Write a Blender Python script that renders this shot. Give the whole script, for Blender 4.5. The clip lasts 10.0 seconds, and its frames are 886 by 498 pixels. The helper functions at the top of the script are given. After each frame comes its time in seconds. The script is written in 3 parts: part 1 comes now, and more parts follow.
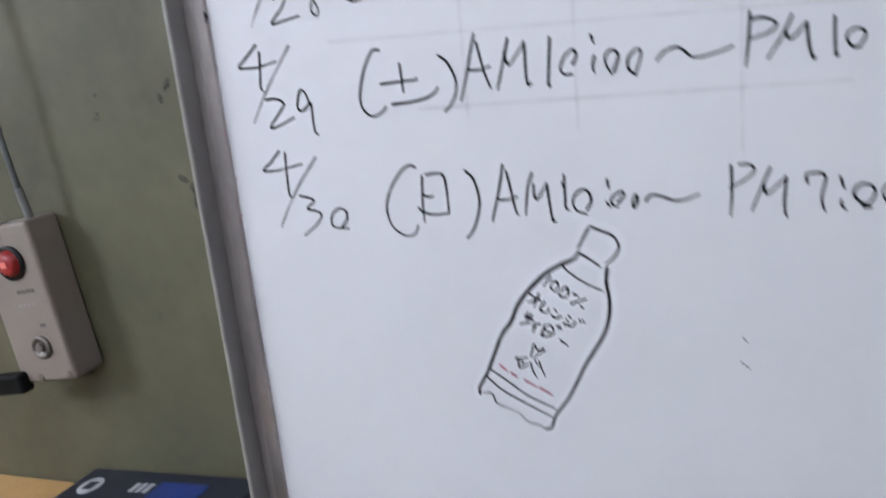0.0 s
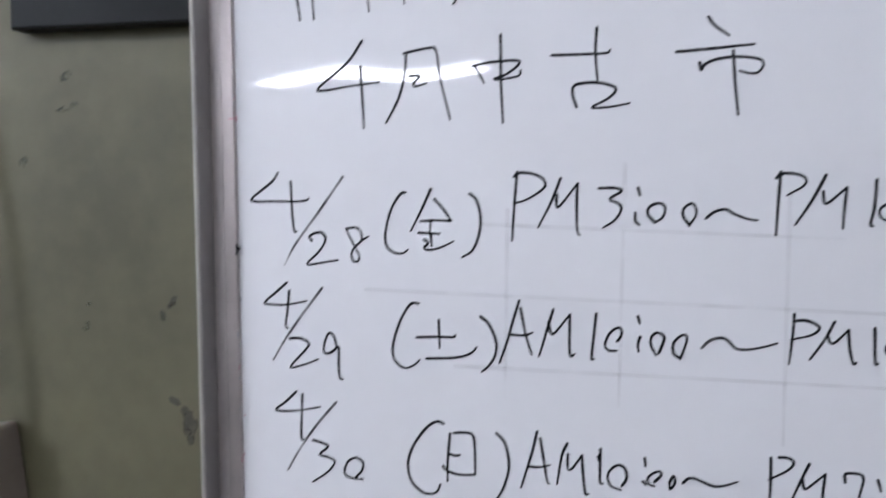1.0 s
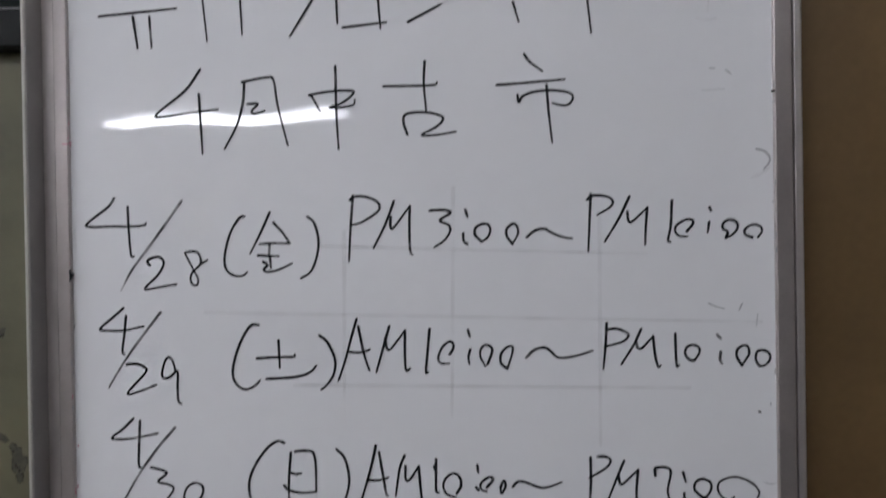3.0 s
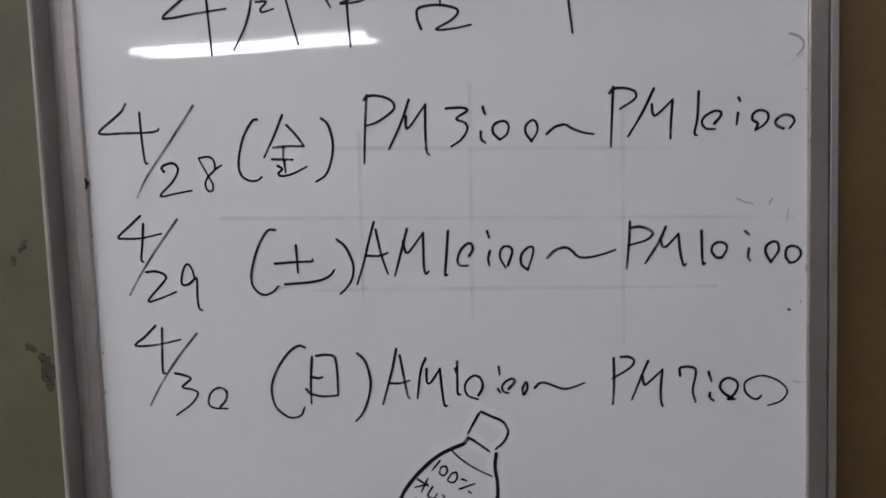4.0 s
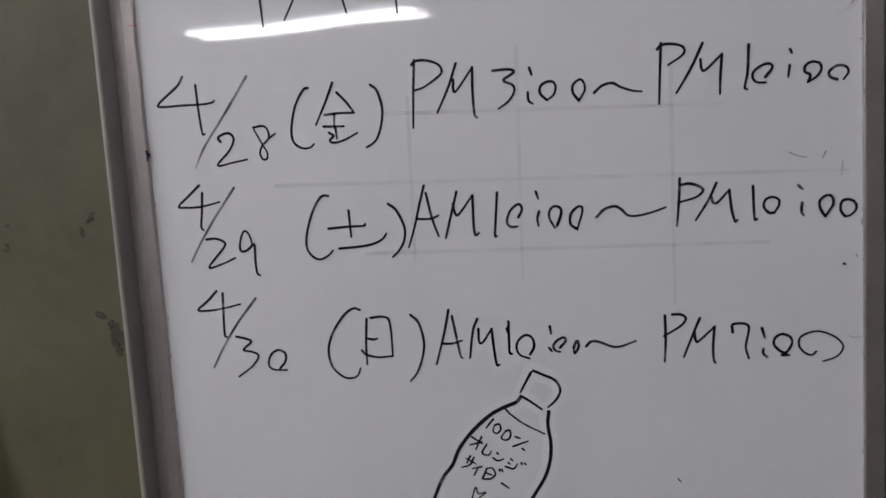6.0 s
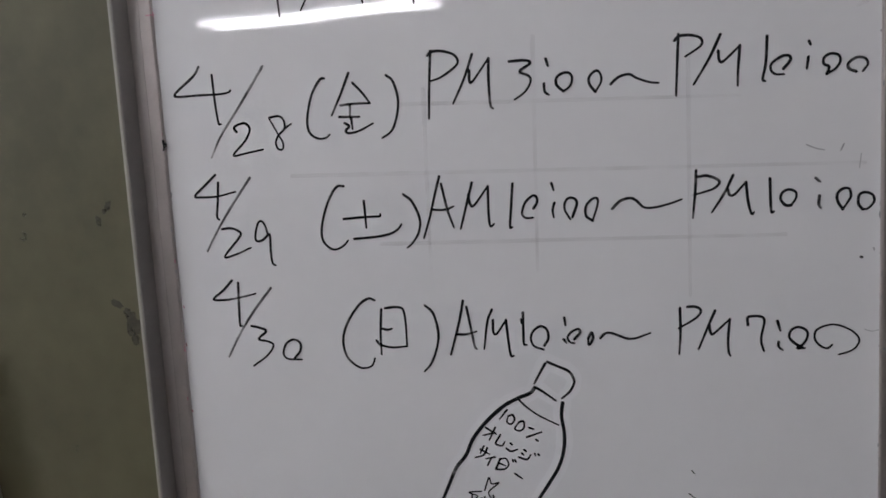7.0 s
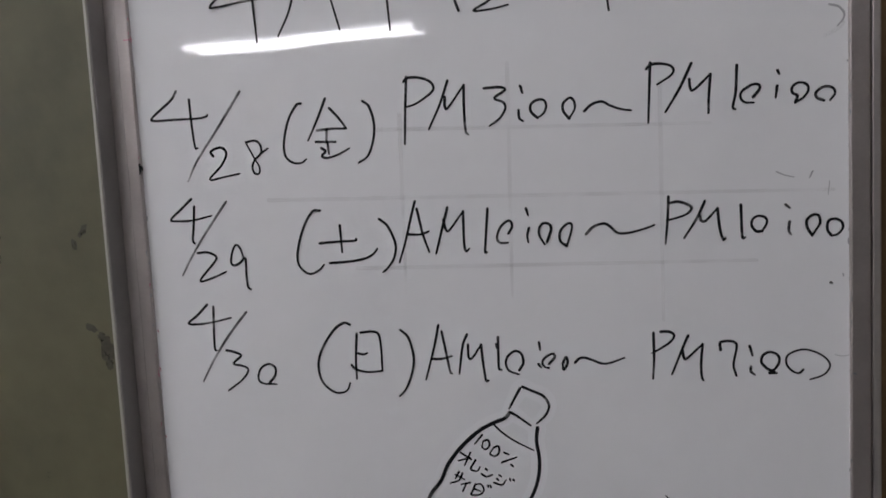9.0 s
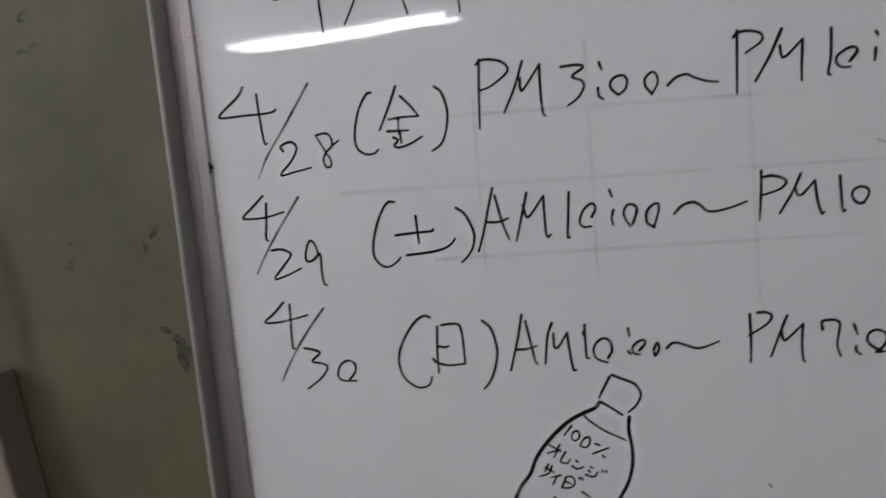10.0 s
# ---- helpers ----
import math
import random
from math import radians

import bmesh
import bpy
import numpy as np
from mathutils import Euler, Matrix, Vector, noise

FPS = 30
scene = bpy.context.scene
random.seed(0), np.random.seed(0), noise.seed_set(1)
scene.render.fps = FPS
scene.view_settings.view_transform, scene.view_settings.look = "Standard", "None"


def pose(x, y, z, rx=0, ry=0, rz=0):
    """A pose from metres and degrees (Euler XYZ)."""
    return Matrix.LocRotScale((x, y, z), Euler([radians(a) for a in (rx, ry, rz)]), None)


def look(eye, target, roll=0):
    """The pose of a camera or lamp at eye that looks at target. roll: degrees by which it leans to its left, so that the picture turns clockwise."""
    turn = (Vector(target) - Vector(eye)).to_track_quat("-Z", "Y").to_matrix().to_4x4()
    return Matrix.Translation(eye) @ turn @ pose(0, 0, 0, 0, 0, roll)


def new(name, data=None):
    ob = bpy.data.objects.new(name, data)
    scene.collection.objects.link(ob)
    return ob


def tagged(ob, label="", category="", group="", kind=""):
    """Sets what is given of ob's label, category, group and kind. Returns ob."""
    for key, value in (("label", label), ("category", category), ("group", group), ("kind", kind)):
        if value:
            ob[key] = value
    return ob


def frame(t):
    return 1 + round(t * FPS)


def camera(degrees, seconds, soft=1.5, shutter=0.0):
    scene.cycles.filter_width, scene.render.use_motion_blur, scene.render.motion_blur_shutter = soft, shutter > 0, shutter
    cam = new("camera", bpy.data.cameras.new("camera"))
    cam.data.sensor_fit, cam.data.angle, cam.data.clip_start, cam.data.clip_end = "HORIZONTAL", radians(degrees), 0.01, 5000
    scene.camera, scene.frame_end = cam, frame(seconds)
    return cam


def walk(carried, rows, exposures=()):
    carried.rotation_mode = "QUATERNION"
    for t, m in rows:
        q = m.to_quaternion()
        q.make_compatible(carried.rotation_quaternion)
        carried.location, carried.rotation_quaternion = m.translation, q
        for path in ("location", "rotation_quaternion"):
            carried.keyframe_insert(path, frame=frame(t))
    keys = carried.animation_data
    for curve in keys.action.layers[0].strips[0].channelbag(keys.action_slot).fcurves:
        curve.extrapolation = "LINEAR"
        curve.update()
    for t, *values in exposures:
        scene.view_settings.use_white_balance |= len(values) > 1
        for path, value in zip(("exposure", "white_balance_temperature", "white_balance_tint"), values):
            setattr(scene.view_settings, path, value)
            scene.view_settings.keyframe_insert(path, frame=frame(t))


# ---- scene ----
cam = camera(56.0, 10.0, soft=1.6, shutter=0.5)
PATH = [
    (0, (0.44, -0.628, 1.352), (-0.273, 1.177, 0.866), -6.2),
    (0.3, (0.396, -0.614, 1.394), (-0.307, 1.209, 0.967), -3.6),
    (0.5, (0.369, -0.62, 1.415), (-0.287, 1.242, 1.095), -2.9),
    (0.8, (0.322, -0.639, 1.441), (-0.193, 1.283, 1.24), -0.1),
    (1, (0.332, -0.636, 1.434), (-0.144, 1.303, 1.308), -0.4),
    (1.5, (0.336, -0.665, 1.455), (0.096, 1.319, 1.396), -1.1),
    (2, (0.354, -0.677, 1.453), (0.231, 1.319, 1.477), -2.2),
    (2.5, (0.355, -0.673, 1.443), (0.253, 1.324, 1.469), -1.9),
    (3, (0.357, -0.663, 1.413), (0.206, 1.331, 1.399), -0.9),
    (3.2, (0.361, -0.661, 1.401), (0.187, 1.331, 1.354), -0.8),
    (4.3, (0.368, -0.645, 1.389), (0.1, 1.327, 1.193), -2.4),
    (4.5, (0.368, -0.648, 1.389), (0.074, 1.321, 1.195), -2.4),
    (5, (0.369, -0.653, 1.389), (0.047, 1.308, 1.167), -2.2),
    (5.5, (0.374, -0.656, 1.379), (0.02, 1.299, 1.155), -3.1),
    (7, (0.37, -0.659, 1.379), (-0.025, 1.283, 1.129), -3.3),
    (7.5, (0.362, -0.661, 1.374), (-0.032, 1.289, 1.14), -2.5),
    (8, (0.37, -0.653, 1.368), (-0.018, 1.295, 1.139), -2.7),
    (8.5, (0.373, -0.653, 1.376), (-0.001, 1.298, 1.138), -3.0),
    (9, (0.378, -0.66, 1.379), (0.02, 1.298, 1.185), -3.0),
    (9.5, (0.356, -0.651, 1.374), (-0.015, 1.307, 1.208), -3.7),
    (10, (0.344, -0.646, 1.379), (-0.112, 1.29, 1.166), -5.7),
]
EXPOSURES = [(0.0, 0.82, 5920, 16.5), (0.5, 0.66, 5930, 17), (1.0, 0.69, 5970, 18), (1.5, 0.14, 6010, 16.5), (2.0, 0.06, 6110, 16), (3.0, 0.02, 6310, 16.5), (4.5, -0.05, 6530, 17.5), (5.5, -0.09, 6540, 17.5), (10.0, -0.12, 6550, 17.5)]
walk(cam, [(t, look(eye, target, roll)) for t, eye, target, roll in PATH], EXPOSURES)

# ---- light ----
world = bpy.data.worlds.new("world")
scene.world = world
world.use_nodes = True
world.node_tree.nodes["Background"].inputs[0].default_value = (0.5, 0.55, 0.6, 1)
world.node_tree.nodes["Background"].inputs[1].default_value = 0.02
TUBE_POWER = 203.0       # ceiling battens on the left
TUBE_POWER_FILL = 66.0   # unseen fill batten added over the table and the whiteboard
TUBE_POWER_FRONT = 30.0  # hanging twin lamp whose image lies in the board

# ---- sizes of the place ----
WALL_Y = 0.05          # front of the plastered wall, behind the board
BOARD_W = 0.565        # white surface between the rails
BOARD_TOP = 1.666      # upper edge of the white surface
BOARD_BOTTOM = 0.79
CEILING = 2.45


# ---- materials ----
def material(name, colour, rough=0.6, metal=0.0, vary=0.1, scale=20.0, fine=200.0, bump=0.0, bump_scale=150.0, spec=0.5, tint=None, coat=0.0):
    """A Principled surface with colour variation at two scales and a fine bump."""
    m = bpy.data.materials.new(name)
    m.use_nodes = True
    nt = m.node_tree
    b = nt.nodes["Principled BSDF"]
    b.inputs["Roughness"].default_value = rough
    b.inputs["Metallic"].default_value = metal
    b.inputs["Specular IOR Level"].default_value = spec
    b.inputs["Coat Weight"].default_value = coat
    co = nt.nodes.new("ShaderNodeTexCoord")
    big = nt.nodes.new("ShaderNodeTexNoise")
    big.inputs["Scale"].default_value = scale
    big.inputs["Detail"].default_value = 5
    small = nt.nodes.new("ShaderNodeTexNoise")
    small.inputs["Scale"].default_value = fine
    small.inputs["Detail"].default_value = 3
    nt.links.new(co.outputs["Object"], big.inputs["Vector"])
    nt.links.new(co.outputs["Object"], small.inputs["Vector"])
    both = nt.nodes.new("ShaderNodeMath")
    both.operation = "MULTIPLY_ADD"
    both.inputs[1].default_value = 0.35
    nt.links.new(small.outputs["Fac"], both.inputs[0])
    nt.links.new(big.outputs["Fac"], both.inputs[2])
    ramp = nt.nodes.new("ShaderNodeValToRGB")
    other = tint or colour
    ramp.color_ramp.elements[0].position = 0.45
    ramp.color_ramp.elements[1].position = 0.9
    ramp.color_ramp.elements[0].color = (*[c * (1 - vary) for c in other], 1)
    ramp.color_ramp.elements[1].color = (*[min(1, c * (1 + vary)) for c in colour], 1)
    nt.links.new(both.outputs[0], ramp.inputs[0])
    nt.links.new(ramp.outputs["Color"], b.inputs["Base Color"])
    if bump:
        rel = nt.nodes.new("ShaderNodeTexNoise")
        rel.inputs["Scale"].default_value = bump_scale
        rel.inputs["Detail"].default_value = 4
        bm_node = nt.nodes.new("ShaderNodeBump")
        bm_node.inputs["Strength"].default_value = 1.0
        bm_node.inputs["Distance"].default_value = bump
        nt.links.new(co.outputs["Object"], rel.inputs["Vector"])
        nt.links.new(rel.outputs["Fac"], bm_node.inputs["Height"])
        nt.links.new(bm_node.outputs["Normal"], b.inputs["Normal"])
    return m


def glowing(name, colour, strength):
    m = bpy.data.materials.new(name)
    m.use_nodes = True
    b = m.node_tree.nodes["Principled BSDF"]
    b.inputs["Base Color"].default_value = (0.9, 0.9, 0.9, 1)
    b.inputs["Emission Color"].default_value = (*colour, 1)
    b.inputs["Emission Strength"].default_value = strength
    return m


ENAMEL = material("white_enamel", (0.77, 0.78, 0.80), 0.030, vary=0.02, scale=7, fine=60, bump=0.0002, bump_scale=6.5)
ENAMEL.node_tree.nodes["Noise Texture.002"].inputs["Detail"].default_value = 0.4
ALU_PALE = material("pale_aluminium", (0.66, 0.615, 0.60), 0.32, 0.8, vary=0.08, scale=30, fine=400, bump=0.00003, bump_scale=600)
ALU = material("aluminium", (0.50, 0.455, 0.445), 0.32, 0.8, vary=0.08, scale=30, fine=400, bump=0.00003, bump_scale=600)
# Near-black that holds the grooves' shade; the backing board has it too.
SHADE_AND_BACKING = material("groove_shade_and_backing", (0.05, 0.05, 0.05), 0.6, vary=0.1)
SHEET = material("painted_sheet", (0.31, 0.295, 0.285), 0.45, vary=0.08, scale=25, fine=300)
# Paler than the cheek's face: the light on its front edge as colour.
EDGE = material("lit_pale_edge", (0.36, 0.35, 0.31), 0.4, vary=0.1, scale=25, fine=300)
PLASTER = material("painted_plaster", (0.096, 0.089, 0.048), 0.62, vary=0.14, scale=6, fine=45, bump=0.0006, bump_scale=60, tint=(0.078, 0.073, 0.038))
WOOD_PANEL = material("brown_panel", (0.150, 0.090, 0.036), 0.5, vary=0.18, scale=7, fine=120, bump=0.0001, bump_scale=300)
PANEL_EDGE = material("lit_orange_wood_edge", (0.24, 0.135, 0.048), 0.45, vary=0.12, scale=14, fine=150)
TABLE_WOOD = material("pale_wood", (0.50, 0.31, 0.12), 0.45, vary=0.15, scale=10, fine=150)
BOX_PAINT = material("beige_plastic", (0.23, 0.195, 0.165), 0.42, vary=0.05, scale=18, fine=300, bump=0.00005, bump_scale=500)
RED = material("red_lens", (0.25, 0.009, 0.009), 0.4, vary=0.1, coat=0.0)
PALE_RED = material("pale_button_face", (0.75, 0.22, 0.18), 0.3, vary=0.1)
BLACK_PLASTIC = material("black_plastic", (0.005, 0.006, 0.006), 0.5, vary=0.2, spec=0.12)
BLACK_GLOSS = material("black_gloss", (0.004, 0.006, 0.0055), 0.4, vary=0.3, scale=8, spec=0.05)
METAL = material("nickel", (0.20, 0.18, 0.16), 0.5, 0.7, vary=0.08)
CABLE = material("grey_cable", (0.095, 0.10, 0.097), 0.5, vary=0.1)
CABLE_DARK = material("dark_grey_seam", (0.035, 0.036, 0.035), 0.5, vary=0.1)
GLAND = material("pale_grey_gland", (0.19, 0.19, 0.18), 0.45, vary=0.1)
PRINT = material("grey_print", (0.12, 0.10, 0.09), 0.6, vary=0.1)
PRINT_PALE = material("worn_print", (0.30, 0.26, 0.23), 0.6, vary=0.1)
NAVY = material("navy_card", (0.012, 0.016, 0.030), 0.35, vary=0.2)
BLUE = material("blue_print", (0.014, 0.036, 0.18), 0.35, vary=0.15)
WHITE_PRINT = material("white_print", (0.42, 0.43, 0.45), 0.4, vary=0.1)
PAPER = material("white_paper", (0.72, 0.72, 0.68), 0.8, vary=0.05)
GRIME = material("dark_grime", (0.047, 0.042, 0.028), 0.8, vary=0.35, scale=120, fine=500)
# Serves pale wall stains and the painted shadow below the button box.
GRIME_AND_SHADE = material("pale_grime_and_shade", (0.062, 0.057, 0.036), 0.8, vary=0.2, scale=120, fine=500)
FLOOR_TILE = material("vinyl_floor", (0.13, 0.125, 0.115), 0.4, vary=0.1, scale=3)
ROOM_WALL = material("room_wall", (0.32, 0.31, 0.29), 0.7, vary=0.06, scale=3)
CEILING_PAINT = material("ceiling_board", (0.75, 0.75, 0.73), 0.8, vary=0.04, scale=4)
TUBE = glowing("fluorescent_tube", (0.93, 0.97, 1.0), TUBE_POWER)
TUBE_FRONT = glowing("hanging_fluorescent_tube", (0.93, 0.97, 1.0), TUBE_POWER_FRONT)
TUBE_FILL = glowing("fill_fluorescent_tube", (0.96, 0.97, 0.98), TUBE_POWER_FILL)
LAMP_BODY = material("white_lamp_steel", (0.75, 0.75, 0.75), 0.4, vary=0.04)
BLACK = material("black_marker", (0.009, 0.010, 0.012), 0.5, vary=0.6, scale=60, fine=700, spec=0.15)
BLACK_DRY = material("dry_black_marker", (0.012, 0.013, 0.015), 0.5, vary=0.6, scale=60, fine=700, spec=0.15)
FAINT = material("grey_marker", (0.36, 0.37, 0.39), 0.4, vary=0.2, scale=60, fine=700)
GHOST = material("wiped_marker", (0.735, 0.732, 0.75), 0.06, vary=0.04, scale=40, fine=300)
RED_INK = material("red_marker", (0.50, 0.20, 0.26), 0.4, vary=0.2, scale=60, fine=700)
SMEAR = material("pale_wipe", (0.80, 0.81, 0.835), 0.07, vary=0.01)
for grime, low, high, size in ((GRIME, 0.20, 0.46, 190), (GRIME_AND_SHADE, 0.42, 0.72, 190), (GHOST, 0.30, 1.10, 28), (BLACK, 0.10, 0.42, 45), (BLACK_DRY, 0.15, 0.72, 60)):
    nt = grime.node_tree
    where = nt.nodes.new("ShaderNodeTexCoord")
    patches = nt.nodes.new("ShaderNodeTexNoise")
    patches.inputs["Scale"].default_value = size
    patches.inputs["Detail"].default_value = 4
    cover = nt.nodes.new("ShaderNodeMapRange")
    cover.inputs["From Min"].default_value, cover.inputs["From Max"].default_value = low, high
    cover.inputs["To Max"].default_value = 0.27 if grime is GHOST else 1.0
    nt.links.new(where.outputs["Object"], patches.inputs["Vector"])
    nt.links.new(patches.outputs["Fac"], cover.inputs["Value"])
    nt.links.new(cover.outputs["Result"], nt.nodes["Principled BSDF"].inputs["Alpha"])


# ---- mesh helpers ----
def box(bm, x0, x1, y0, y1, z0, z1, bevel=0.0, segments=2):
    made = bmesh.ops.create_cube(bm, size=1.0)
    for v in made["verts"]:
        v.co = Vector(((x0 + x1) / 2 + v.co.x * (x1 - x0), (y0 + y1) / 2 + v.co.y * (y1 - y0), (z0 + z1) / 2 + v.co.z * (z1 - z0)))
    if bevel:
        edges = {e for v in made["verts"] for e in v.link_edges}
        bmesh.ops.bevel(bm, geom=list(edges), offset=bevel, segments=segments, affect="EDGES", profile=0.5)
    return bm


def boxed(*size, bevel=0.0, segments=2):
    return box(bmesh.new(), *size, bevel=bevel, segments=segments)


def turned(profile, centre, axis="y", count=32):
    """A lathe body: (radius, distance along the axis) pairs swept round the centre."""
    bm = bmesh.new()
    rings = []
    for r, d in profile:
        ring = []
        for k in range(count):
            a = 2 * math.pi * k / count
            u, v = r * math.cos(a), r * math.sin(a)
            p = (u, -d, v) if axis == "y" else (d, u, v) if axis == "x" else (u, v, d)
            ring.append(bm.verts.new(Vector(centre) + Vector(p)))
        rings.append(ring)
    for a, b in zip(rings, rings[1:]):
        for k in range(count):
            bm.faces.new((a[k], a[(k + 1) % count], b[(k + 1) % count], b[k]))
    bm.faces.new(rings[0])
    bm.faces.new(rings[-1])
    bmesh.ops.recalc_face_normals(bm, faces=bm.faces)
    return bm


def smooth_line(points, steps=7):
    """A Catmull-Rom line through the points."""
    if len(points) < 3:
        return [Vector(p) for p in points]
    p = [Vector(q) for q in points]
    p = [2 * p[0] - p[1], *p, 2 * p[-1] - p[-2]]
    out = []
    for a, b, c, d in zip(p, p[1:], p[2:], p[3:]):
        for k in range(steps):
            t = k / steps
            out.append(0.5 * (2 * b + (c - a) * t + (2 * a - 5 * b + 4 * c - d) * t * t + (3 * b - a - 3 * c + d) * t ** 3))
    return [*out, p[-2]]


def pipe(points, radius, count=12):
    line = smooth_line(points)
    bm = bmesh.new()
    rings = []
    for k, p in enumerate(line):
        way = (line[min(k + 1, len(line) - 1)] - line[max(k - 1, 0)]).normalized()
        side = way.cross(Vector((0.3, 1, 0.2))).normalized()
        up = side.cross(way)
        rings.append([bm.verts.new(p + radius * (math.cos(a) * side + math.sin(a) * up)) for a in (2 * math.pi * j / count for j in range(count))])
    for a, b in zip(rings, rings[1:]):
        for k in range(count):
            bm.faces.new((a[k], a[(k + 1) % count], b[(k + 1) % count], b[k]))
    bm.faces.new(rings[0])
    bm.faces.new(rings[-1])
    bmesh.ops.recalc_face_normals(bm, faces=bm.faces)
    return bm


def mesh_object(name, bm, mat, smooth=False):
    me = bpy.data.meshes.new(name)
    if smooth:
        for f in bm.faces:
            f.smooth = True
    bm.to_mesh(me)
    bm.free()
    me.materials.append(mat)
    return new(name, me)


def part(name, bm, mat, parent, label="", smooth=False):
    ob = mesh_object(name, bm, mat, smooth)
    ob.parent = parent
    ob.matrix_parent_inverse = parent.matrix_basis.inverted()
    if label:
        tagged(ob, label)
    return ob


def thing(name, place, label, category, group=""):
    ob = new(name)
    ob.empty_display_size = 0.05
    ob.matrix_basis = pose(*place)
    return tagged(ob, label, category, group)


def structure(name, bm, mat, label, category):
    return tagged(mesh_object(name, bm, mat), label, category, kind="structure")


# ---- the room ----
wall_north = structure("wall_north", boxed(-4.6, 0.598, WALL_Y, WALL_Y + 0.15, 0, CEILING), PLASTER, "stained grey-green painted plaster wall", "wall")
structure("floor", boxed(-4.6, 2.6, -4.2, WALL_Y + 0.15, -0.05, 0), FLOOR_TILE, "grey vinyl floor of the room", "floor")
structure("ceiling", boxed(-4.6, 2.6, -4.2, WALL_Y + 0.15, CEILING, CEILING + 0.05), CEILING_PAINT, "white ceiling of the room", "ceiling")
structure("wall_west", boxed(-4.7, -4.6, -4.2, WALL_Y + 0.15, 0, CEILING), ROOM_WALL, "plain grey side wall", "wall")
structure("wall_east", boxed(2.6, 2.7, -4.2, WALL_Y + 0.15, 0, CEILING), ROOM_WALL, "plain grey side wall", "wall")
structure("wall_south", boxed(-4.6, 2.6, -4.3, -4.2, 0, CEILING), ROOM_WALL, "plain grey rear wall", "wall")

# brown boards to the right of the whiteboard
wall_brown = new("wall_brown")
tagged(wall_brown, "dark brown wooden panelling beside the whiteboard", "wall", kind="structure")
part("panel", boxed(0.6, 0.6885, WALL_Y + 0.001, WALL_Y + 0.15, 0, CEILING, bevel=0.0006), WOOD_PANEL, wall_brown)
# Light on the panel's rounded edge is put into this strip's lighter orange.
part("edge_strip", boxed(0.689, 0.699, WALL_Y - 0.003, WALL_Y + 0.15, 0, CEILING, bevel=0.0015), PANEL_EDGE, wall_brown, "orange wooden edge strip, its lit look put into a lighter colour")
for n in range(4):
    part("panel", boxed(0.7005 + 0.45 * n, 1.1495 + 0.45 * n, WALL_Y, WALL_Y + 0.15, 0, CEILING, bevel=0.0006), WOOD_PANEL, wall_brown)


def blotch(x, z, w, h, mat, lean=0.0, seed=0, name="stain_and_shade"):
    """An irregular flat patch of grime or of painted shade on the plaster."""
    rng = random.Random(seed)
    bm = bmesh.new()
    ring = []
    for k in range(26):
        a = 2 * math.pi * k / 26
        r = 0.5 * (0.62 + 0.38 * rng.random())
        u, v = r * w * math.cos(a), r * h * math.sin(a)
        c, s = math.cos(lean), math.sin(lean)
        ring.append(bm.verts.new((x + u * c - v * s, WALL_Y - 0.0004 - 0.0001 * (seed % 5), z + u * s + v * c)))
    bm.faces.new(ring[::-1])
    return part(name, bm, mat, wall_north)


for k, (x, z, w, h, lean) in enumerate([(-0.095, 1.245, 0.016, 0.008, -0.5), (-0.085, 1.236, 0.010, 0.012, 0.4), (-0.080, 1.224, 0.018, 0.030, 0.15), (-0.079, 1.210, 0.010, 0.014, 0.0)]):
    blotch(x, z, w, h, GRIME, lean, k)
for k, (x, z, w, h, lean) in enumerate([(-0.094, 1.339, 0.007, 0.013, -0.5), (-0.098, 1.334, 0.006, 0.006, 0.3), (-0.105, 1.325, 0.007, 0.013, 0.2)]):
    blotch(x, z, w, h, GRIME, lean, 10 + k)
for k, (x, z, w, h, lean) in enumerate([(-0.188, 1.313, 0.011, 0.010, 0.3), (-0.184, 1.334, 0.006, 0.005, 0.1), (-0.20, 1.55, 0.018, 0.010, 0.6), (-0.155, 1.10, 0.007, 0.009, 0.2), (-0.25, 1.47, 0.014, 0.012, 0.5)]):
    blotch(x, z, w, h, GRIME_AND_SHADE, lean, 20 + k)
# Shadow below the button box, painted as a flat stripe on the plaster.
blotch(-0.285, 1.030, 0.075, 0.014, GRIME_AND_SHADE, -0.05, 31)
blotch(-0.200, 1.52, 0.03, 0.008, GRIME_AND_SHADE, 0.3, 33)


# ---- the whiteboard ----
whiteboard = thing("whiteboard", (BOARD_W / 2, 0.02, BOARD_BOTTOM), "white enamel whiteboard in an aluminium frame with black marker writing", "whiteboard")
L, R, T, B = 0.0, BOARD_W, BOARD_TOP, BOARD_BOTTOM


